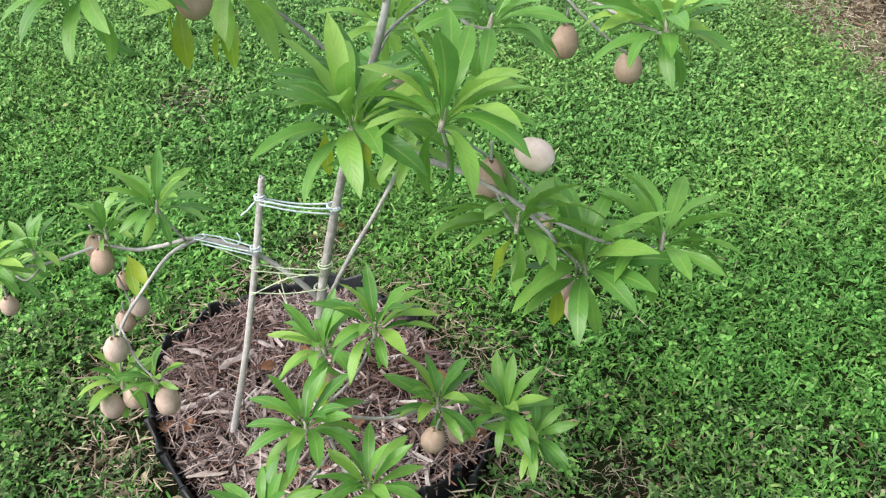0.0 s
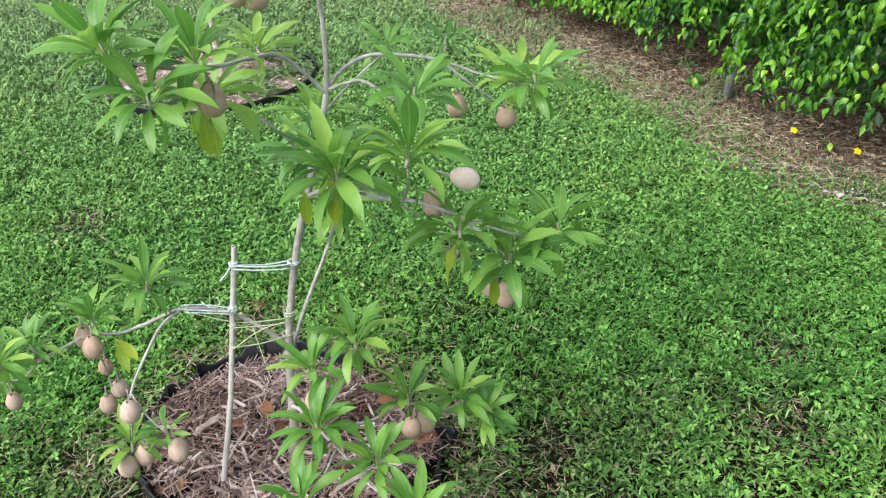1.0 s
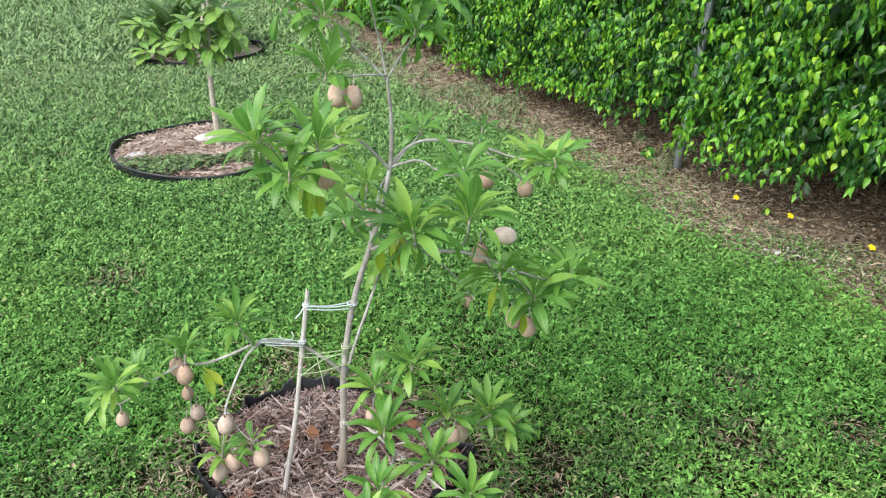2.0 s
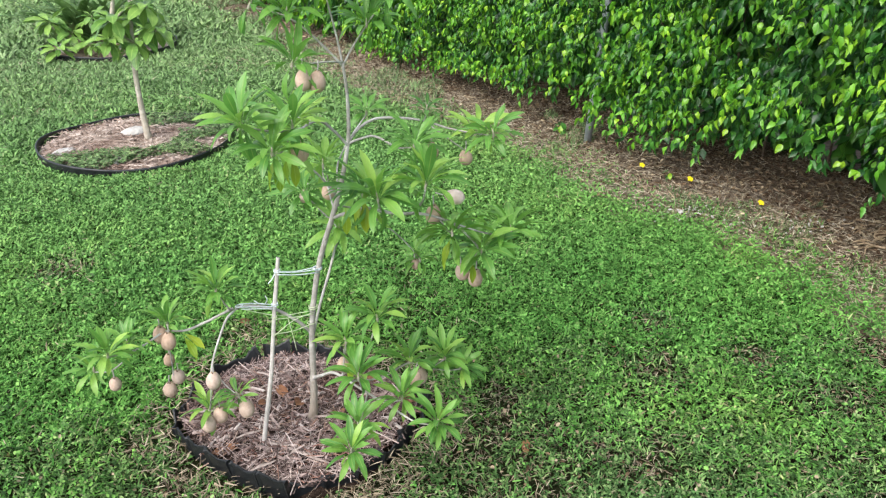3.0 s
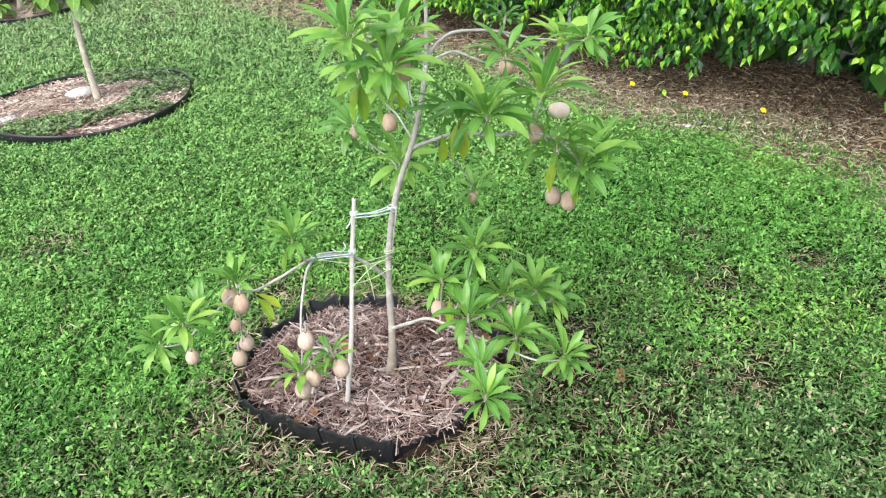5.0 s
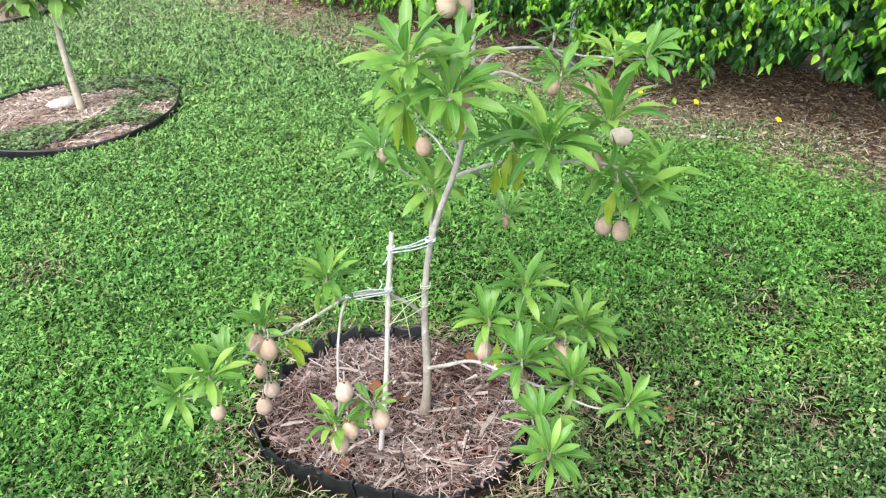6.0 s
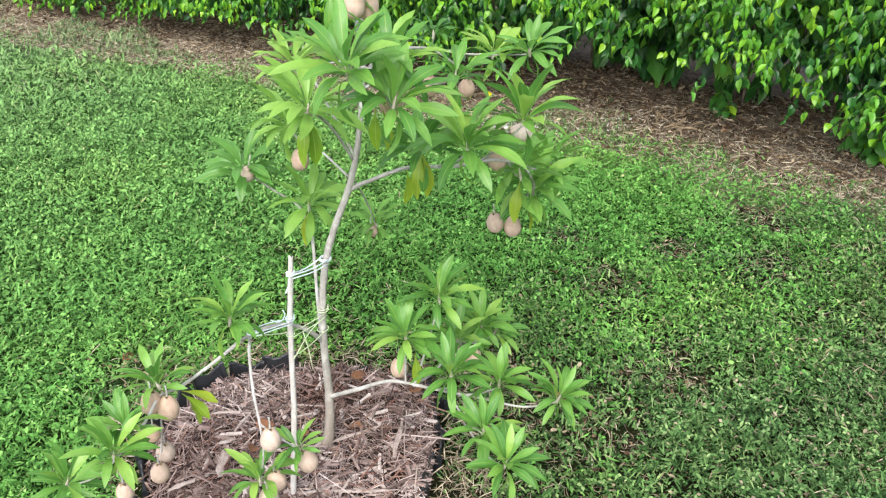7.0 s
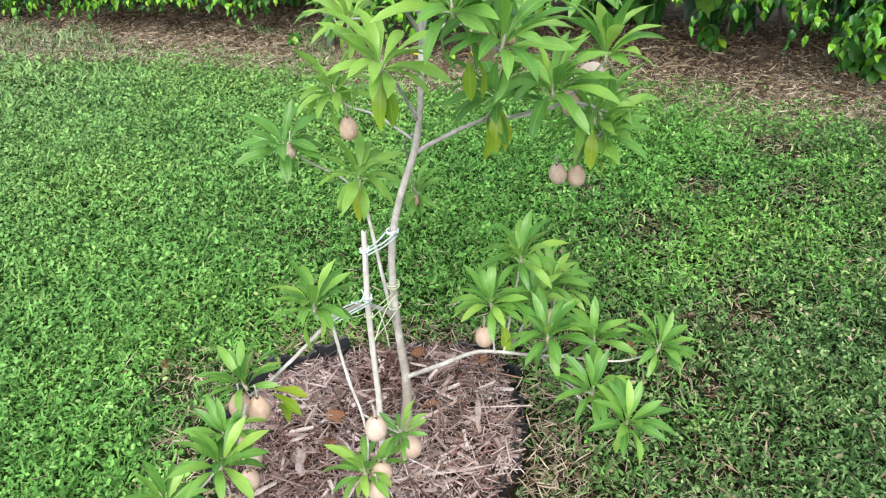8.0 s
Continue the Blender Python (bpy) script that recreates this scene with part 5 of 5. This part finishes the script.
def tuft(n, y0, y1, grow):
    y = rng.uniform(y0, y1, n)
    x = np.interp(y, BORDER_Y, BORDER_X) + rng.uniform(0.05, 0.75, n)
    mask = wobble(x * 3, y * 3, 55) - 1.2 * (x - np.interp(y, BORDER_Y, BORDER_X)) > -0.25
    x, y = x[mask], y[mask]
    n = len(x)
    s = grow * rng.uniform(0.02, 0.06, n)
    return strewn(BLADE, np.c_[x, y, np.full(n, 0.006)], turns(rng.uniform(0, 6.3, n), -rng.uniform(0.3, 1.3, n), rng.normal(0, 0.4, n)), np.c_[s, s * 0.45, s])


tagged(new("sparse_grass", mesh_of("sparse_grass", *joined(tuft(34000, -0.3, 6.0, 1.0), tuft(16000, 4.6, 13.0, 1.6)), WEEDS)), "sparse grass tufts growing in the dirt strip", "grass", kind="stuff")

for x, y, long, turn, wide in ((2.80, 1.74, 0.30, 25, 0.012), (2.58, 0.90, 0.26, 85, 0.006), (2.40, 1.24, 0.18, -20, 0.005), (2.52, 1.95, 0.18, 50, 0.005), (1.80, 4.3, 0.2, 60, 0.006)):
    line = [(-long / 2, 0, 0), (-long / 6, 0.004, 0.006), (long / 5, -0.003, 0.010), (long / 2, 0.003, 0.004)]
    thing("fallen_stick", pose(x, y, 0.035, 0, 0, turn), "dry brown stick lying on the dirt", "stick", group="sticks under the hedge",
          data=mesh_of("fallen_stick", *tube(line, [wide * 0.4, wide * 0.5, wide * 0.45, wide * 0.2], 6, 4, 0.1), LITTER))
dry = thing("dry_stalks", pose(2.62, 1.68, 0.03), "tangle of dry yellow-tan grass stalks on the dirt", "dry grass")
for k in range(18):
    long = rng.uniform(0.05, 0.17)
    line = [(-long / 2, 0, 0), (-long / 6, rng.normal(0, 0.012), rng.uniform(0.006, 0.016)), (long / 5, rng.normal(0, 0.012), rng.uniform(0.006, 0.018)), (long / 2, 0, rng.uniform(0.0, 0.01))]
    part("stalk", mesh_of("stalk", *tube(line, [0.0020, 0.0036, 0.0032, 0.0012], 5, 3, 0.1), DRY_STALK), dry, at=pose(rng.normal(0.03, 0.07), rng.normal(-0.03, 0.09), 0.004 * (k % 4), 0, 0, -15 + rng.normal(0, 45)))
WEED_LEAF = mesh_of("leaf", *blade(0.085, 0.05, 0.9, 0.3, 0.45, 6, 0.1, 1.0, 0.08), HEDGE_TIP)
WEED_DARK = mesh_of("leaf", *blade(0.085, 0.05, 0.9, 0.3, 0.45, 6, 0.1, 1.0, 0.08), HEDGE_LEAF)
for x, y, n, size in ((2.99, 1.60, 16, 1.0), (2.93, 1.53, 12, 0.8), (2.90, 0.88, 18, 1.2), (2.81, 0.78, 16, 1.1), (2.95, 0.74, 14, 1.1), (2.08, 3.70, 12, 0.7), (2.24, 2.70, 10, 0.5)):
    weed = thing("weed_plant", pose(x, y, 0.012), "low broad-leaved green weed on the dirt", "weed", group="weeds under the hedge")
    part("stem", mesh_of("stem", *tube([(0, 0, -0.01), (0.004, 0, 0.05), (0.0, 0.006, 0.13 * size)], [0.004, 0.0035, 0.002], 6, 3), BARK_DARK), weed)
    for k in range(n):
        part("leaf", WEED_DARK if k % 7 else WEED_LEAF, weed, at=pose(0, 0, (0.03 + 0.10 * k / n) * size, rng.normal(0, 15), 15 + rng.normal(0, 20), k * 137.5) @ Matrix.Diagonal((size, size, size, 1)))
PETAL_LEAF = blade(0.032, 0.026, 0.6, 0.2, 0.6, 4, 0.0, 0.7, 0.0)
flower = joined(*[(np.einsum("ij,kj->ki", turns(np.array([a]), np.array([-0.35]), np.array([0.0]))[0], PETAL_LEAF[0]), PETAL_LEAF[1]) for a in (0, 1.26, 2.5, 3.77, 5.0)])
flower_mesh = mesh_of("fallen_flower", *flower, PETAL)
for x, y, tilt in ((2.19, 2.90, 12), (2.312, 2.61, 15), (2.44, 2.19, 10)):
    thing("fallen_flower", pose(x, y, 0.050, 25 + tilt, 0, 0) @ pose(0, 0, 0, 0, 0, 90 * x) @ Matrix.Diagonal((0.6, 0.6, 0.6, 1)), "bright yellow fallen flower on the dirt", "flower", flower_mesh, "fallen yellow flowers")
for x, y, z, long, turn, tilt in ((1.045, 1.298, 0.022, 0.055, 60, 15), (1.815, 1.69, 0.024, 0.05, 10, 20), (0.677, 1.243, 0.015, 0.07, 120, 8), (-0.315, 0.665, 0.018, 0.05, 80, 20), (0.82, 0.54, 0.014, 0.05, 30, 10),
                                  (1.292, 1.757, 0.014, 0.045, 200, 10), (0.53, 0.94, 0.018, 0.05, 250, 15), (-0.95, 1.40, 0.016, 0.05, 140, 10), (-0.21, 1.96, 0.016, 0.06, 20, 10), (0.676, 1.408, 0.014, 0.04, 70, 10)):
    thing("fallen_leaf", pose(x, y, z, tilt, tilt, turn), "dry red-brown fallen leaf on the lawn", "dead leaf", group="fallen leaves on the lawn",
          data=mesh_of("fallen_leaf", FLAKE[0] * long, FLAKE[1], DEADLEAF))


def boulder(size, seed, flat=0.5):
    r = np.random.default_rng(seed)
    bm = bmesh.new()
    bmesh.ops.create_icosphere(bm, subdivisions=3, radius=1.0)
    for v in bm.verts:
        k = 1 + 0.22 * noise.noise(v.co * 1.3 + Vector((seed, 0, 0))) + 0.08 * noise.noise(v.co * 4)
        v.co = Vector((v.co.x * size * k, v.co.y * size * k * 0.75, v.co.z * size * k * flat))
    me = bpy.data.meshes.new("stone")
    bm.to_mesh(me)
    bm.free()
    me.materials.append(STONE)
    return me


g = np.concatenate([rng.normal(0, 1, (70, 2)) * (0.11, 0.05) + (2.03, 2.26), rng.normal(0, 1, (45, 2)) * (0.09, 0.05) + (2.50, 1.92), rng.normal(0, 1, (14, 2)) * (0.08, 0.05) + (2.2, 2.1)])
k = len(g)
s = rng.uniform(0.003, 0.0075, k)
tagged(new("pale_grit", mesh_of("pale_grit", *chips(g[:, 0], g[:, 1], np.full(k, 0.030), s * 1.4, s, s * 0.7, 0.5), STONE, False)), "pale limestone grit scattered at the edge of the lawn", "gravel", kind="stuff")
for x, y, size, seed in ((2.015, 2.265, 0.016, 1), (1.98, 2.31, 0.010, 2), (2.07, 2.22, 0.009, 3), (2.50, 1.92, 0.011, 4), (2.54, 1.87, 0.009, 5), (2.45, 1.98, 0.007, 6), (1.96, 2.37, 0.007, 7), (2.12, 2.15, 0.006, 8)):
    thing("pebble", pose(x, y, 0.034), "small white pebble at the edge of the lawn", "pebble", boulder(size, seed), "white pebbles")

# ---------------------------------------------------------------- second bed, with its tree
def oval_edging(name, mid, r, tall, label, lift=0.0):
    root = thing(name, pose(mid[0], mid[1], 0), label, "edging")
    sides = 64
    ang = np.linspace(0, 2 * np.pi, sides, endpoint=False)
    uneven = 1 + 0.015 * np.sin(3 * ang + 0.5) + 0.01 * np.sin(5 * ang)
    profile = [(-0.003, -0.03), (-0.003, tall - 0.016), (-0.006, tall - 0.009), (-0.005, tall), (0.0, tall + 0.003), (0.005, tall), (0.006, tall - 0.009), (0.003, tall - 0.016), (0.003, -0.03)]
    v, t = [], []
    wave = lift + 0.010 * np.sin(2 * ang + 1) + 0.006 * np.sin(5 * ang)
    for a, u, w in zip(ang, uneven, wave):
        for d, z in profile:
            v.append(((r[0] * u + d) * math.cos(a), (r[1] * u + d) * math.sin(a), z + w))
    m_ = len(profile)
    for k in range(sides):
        for s in range(m_ - 1):
            p, q = k * m_ + s, ((k + 1) % sides) * m_ + s
            t += [(p, q, q + 1), (p, q + 1, p + 1)]
    part("strip", mesh_of("strip", v, t, PLASTIC), root)
    return root


def oval_bed(name, mid, r, n, label):
    p = rng.uniform(-1, 1, (n, 2))
    p = p[np.hypot(p[:, 0], p[:, 1]) < 0.96] * r
    k = len(p)
    w = rng.uniform(0.0025, 0.009, k)
    z = 0.012 + 0.03 * (1 - (np.hypot(p[:, 0] / r[0], p[:, 1] / r[1])) ** 2) + rng.uniform(0, 0.012, k)
    long = rng.uniform(0.02, 0.06, k)
    v1 = strewn(BLADE, np.c_[p, z + 0.01], turns(rng.uniform(0, 6.3, k), rng.normal(0, 0.2, k), rng.normal(0, 0.4, k)), np.c_[long, w * 6, long * 0.4])
    sides, rings = 40, 6
    v, t = [(0, 0, 0.04)], [(0, 1 + s, 1 + (s + 1) % sides) for s in range(sides)]
    for ri in range(1, rings + 1):
        for s in range(sides):
            a, u = 2 * math.pi * s / sides, ri / rings
            v.append((r[0] * 0.985 * u * math.cos(a), r[1] * 0.985 * u * math.sin(a), 0.012 + 0.03 * (1 - u * u)))
    for ri in range(rings - 1):
        for s in range(sides):
            p_, q = 1 + ri * sides + s, 1 + ri * sides + (s + 1) % sides
            t += [(p_, p_ + sides, q + sides), (p_, q + sides, q)]
    thing(name, pose(mid[0], mid[1], 0), label, "mulch", mesh_of(name, *joined((np.array(v), np.array(t)), v1), MULCH_PALE, False), kind="stuff")


oval_edging("round_edging", RING2, RING2_R, 0.052, "round black plastic edging strip round a mulch bed")
oval_bed("mulch_bed", RING2, RING2_R, 9000, "pale brown wood mulch in the round bed")
a = rng.uniform(-0.1, 6.1, 6500)
d = rng.uniform(0.45, 0.985, 6500)
wx, wy = RING2[0] + RING2_R[0] * d * np.cos(a - 2.6), RING2[1] + RING2_R[1] * d * np.sin(a - 2.6)
keep = (wobble(wx * 3, wy * 3, 77) > -0.25) & ((wx > RING2[0] + 0.05) | (wy < RING2[1] - 0.22))
k = int(keep.sum())
s = rng.uniform(0.010, 0.024, k)
tagged(new("bed_weeds", mesh_of("bed_weeds", *strewn(CLOVER, np.c_[wx[keep], wy[keep], rng.uniform(0.03, 0.075, k)], turns(rng.uniform(0, 6.3, k), rng.normal(0, 0.3, k), rng.normal(0, 0.3, k)), np.c_[s, s, s]), WEEDS)), "low green weeds creeping over the mulch", "weeds", kind="stuff")
thing("white_rock", pose(-0.56, 4.60, 0.06, 0, 0, 10), "flat pale grey-white rock on the mulch", "rock", boulder(0.085, 12, 0.38))
thing("white_rock", pose(-0.98, 4.40, 0.035, 0, 0, 40), "flat pale grey-white rock on the mulch", "rock", boulder(0.07, 14, 0.25))
thing("white_rock", pose(-0.66, 4.08, 0.035, 0, 0, 70), "small yellowish rock on the mulch", "rock", boulder(0.05, 15, 0.5))

PADDLES = [mesh_of("leaf", *blade(0.20, 0.068, d_, 0.25, 0.6, 7, w_, 0.9, 0.12), LEAF_FAR, uv=blade_uv()) for d_, w_ in ((0.5, 0.2), (0.9, -0.2), (1.3, 0.1))]


def broad_tree(name, at, limbs, whorls, label, girth=1.0):
    root = thing(name, pose(*at), label, "tree")
    for k, (pts, radii) in enumerate(limbs):
        part("trunk" if k == 0 else "branch", mesh_of("trunk" if k == 0 else "branch", *tube(pts, np.array(radii) * girth, 8, 5, 0.05), BARK_TAN), root)
    for p, size, n, low in whorls:
        n, low = n + 4, low * 0.6
        hub = part("leaf_whorl", BUD, root, at=pose(*p))
        for j in range(n):
            u = (j + 0.5) / n
            sc = size * rng.uniform(0.75, 1.1)
            part("leaf", PADDLES[j % 3], hub, at=pose(0, 0, 0, 0, 0, j * 137.5 + rng.normal(0, 12)) @ pose(0, 0, 0, rng.normal(0, 15), -(52 + (low - 52) * u), 0) @ Matrix.Diagonal((sc, sc, sc, 1)))
    return root


broad_tree("young_tree", (-0.485, 4.45, 0.02), [
    ([(0.01, 0, -0.03), (0.004, 0, 0.08), (-0.006, 0, 0.28), (-0.004, 0, 0.48), (0.01, 0.0, 0.66), (0.03, 0.0, 0.9), (-0.02, 0, 1.1)], [0.032, 0.026, 0.021, 0.019, 0.015, 0.010, 0.006]),
    ([(0.01, 0, 0.62), (-0.04, -0.02, 0.70), (-0.07, -0.02, 0.78)], [0.010, 0.008, 0.006]),
    ([(0.01, 0, 0.56), (0.07, 0.0, 0.64), (0.12, 0.0, 0.70)], [0.010, 0.008, 0.006]),
], [((0.03, -0.05, 0.64), 0.95, 12, -78), ((-0.08, -0.02, 0.78), 0.95, 12, -60), ((0.12, 0.0, 0.84), 0.9, 11, -55), ((0.15, 0.0, 0.70), 0.85, 11, -65), ((-0.02, 0, 1.1), 0.85, 12, -40), ((-0.05, 0.05, 0.96), 0.8, 11, -40), ((-0.12, -0.03, 0.66), 0.8, 10, -70)],
    "pale-trunked young tree with broad drooping leaves in a mulch bed", 0.85)

# ---------------------------------------------------------------- third bed, far back
oval_edging("round_edging", RING3, RING3_R, 0.05, "black plastic edging strip round the far bed", lift=0.01)
oval_bed("mulch_bed", RING3, RING3_R, 1800, "pale brown wood mulch in the far bed")
broad_tree("young_tree", (-0.76, 7.6, 0.02), [
    ([(0, 0, -0.03), (-0.10, 0, 0.05), (-0.30, 0.05, 0.14), (-0.48, 0.05, 0.26)], [0.03, 0.026, 0.02, 0.012]),
    ([(0.0, 0, 0.0), (0.05, 0.05, 0.25), (0.10, 0.1, 0.55), (-0.02, 0.12, 0.85), (-0.05, 0.1, 1.2)], [0.026, 0.022, 0.02, 0.015, 0.01]),
    ([(0.05, 0.05, 0.25), (0.2, 0.05, 0.4), (0.32, 0.0, 0.5)], [0.014, 0.012, 0.008]),
], [((-0.48, 0.05, 0.30), 1.15, 16, -50), ((-0.30, 0.0, 0.2), 1.1, 14, -60), ((-0.42, -0.25, 0.10), 1.0, 14, -30), ((-0.16, -0.22, 0.12), 0.9, 12, -40), ((0.2, -0.2, 0.12), 1.0, 14, -40), ((0.32, 0.0, 0.42), 0.85, 14, -65), ((0.36, -0.1, 0.2), 0.85, 12, -60), ((-0.05, 0.1, 1.2), 1.0, 12, -40), ((0.1, 0.0, 0.65), 0.8, 12, -60), ((-0.1, -0.1, 0.35), 0.8, 12, -70)],
    "low-branched young tree with broad leaves in the far bed")
for x, y, long in ((-1.06, 8.12, 0.85), (-0.84, 8.2, 0.9), (-0.64, 8.15, 0.75)):
    n = 46
    s = rng.uniform(0.7, 1.05, n) * long
    v, t = strewn(blade(1, 0.075, 1.1, 0.4, 0.45, 8, 0.1, 0.8, 0.0), np.c_[rng.normal(0, 0.05, n), rng.normal(0, 0.05, n), np.zeros(n)], turns(rng.uniform(0, 6.3, n), -rng.uniform(0.95, 1.45, n), rng.normal(0, 0.2, n)), np.c_[s, s, s])
    clump = thing("strap_leaf_plant", pose(x, y, 0.0), "clump of long arching green strap leaves", "plant")
    tagged(part("leaves", mesh_of("leaves", v, t, STRAP), clump), kind="stuff")
    part("crown_base", mesh_of("crown_base", *tube([(0, 0, -0.03), (0, 0, 0.05), (0, 0, 0.09)], [0.06, 0.06, 0.03], 8, 3), BARK), clump)
thing("white_rock", pose(-0.52, 7.65, 0.07, 0, 0, 10), "pale grey-white rock in the far bed", "rock", boulder(0.11, 17, 0.5))
thing("white_rock", pose(-1.13, 7.7, 0.07, 0, 0, 60), "pale grey-white rock in the far bed", "rock", boulder(0.12, 18, 0.5))
thing("far_mulch_bed", pose(-3.0, 13.4, 0.004), "brown bare mulch bed far across the lawn", "mulch", kind="stuff",
      data=mesh_of("far_mulch_bed", *chips(rng.uniform(-1.3, 1.3, 900), rng.uniform(-0.6, 1.2, 900), rng.uniform(0.0, 0.03, 900), rng.uniform(0.06, 0.2, 900), rng.uniform(0.03, 0.08, 900), np.full(900, 0.012), 0.2), LITTER, False))
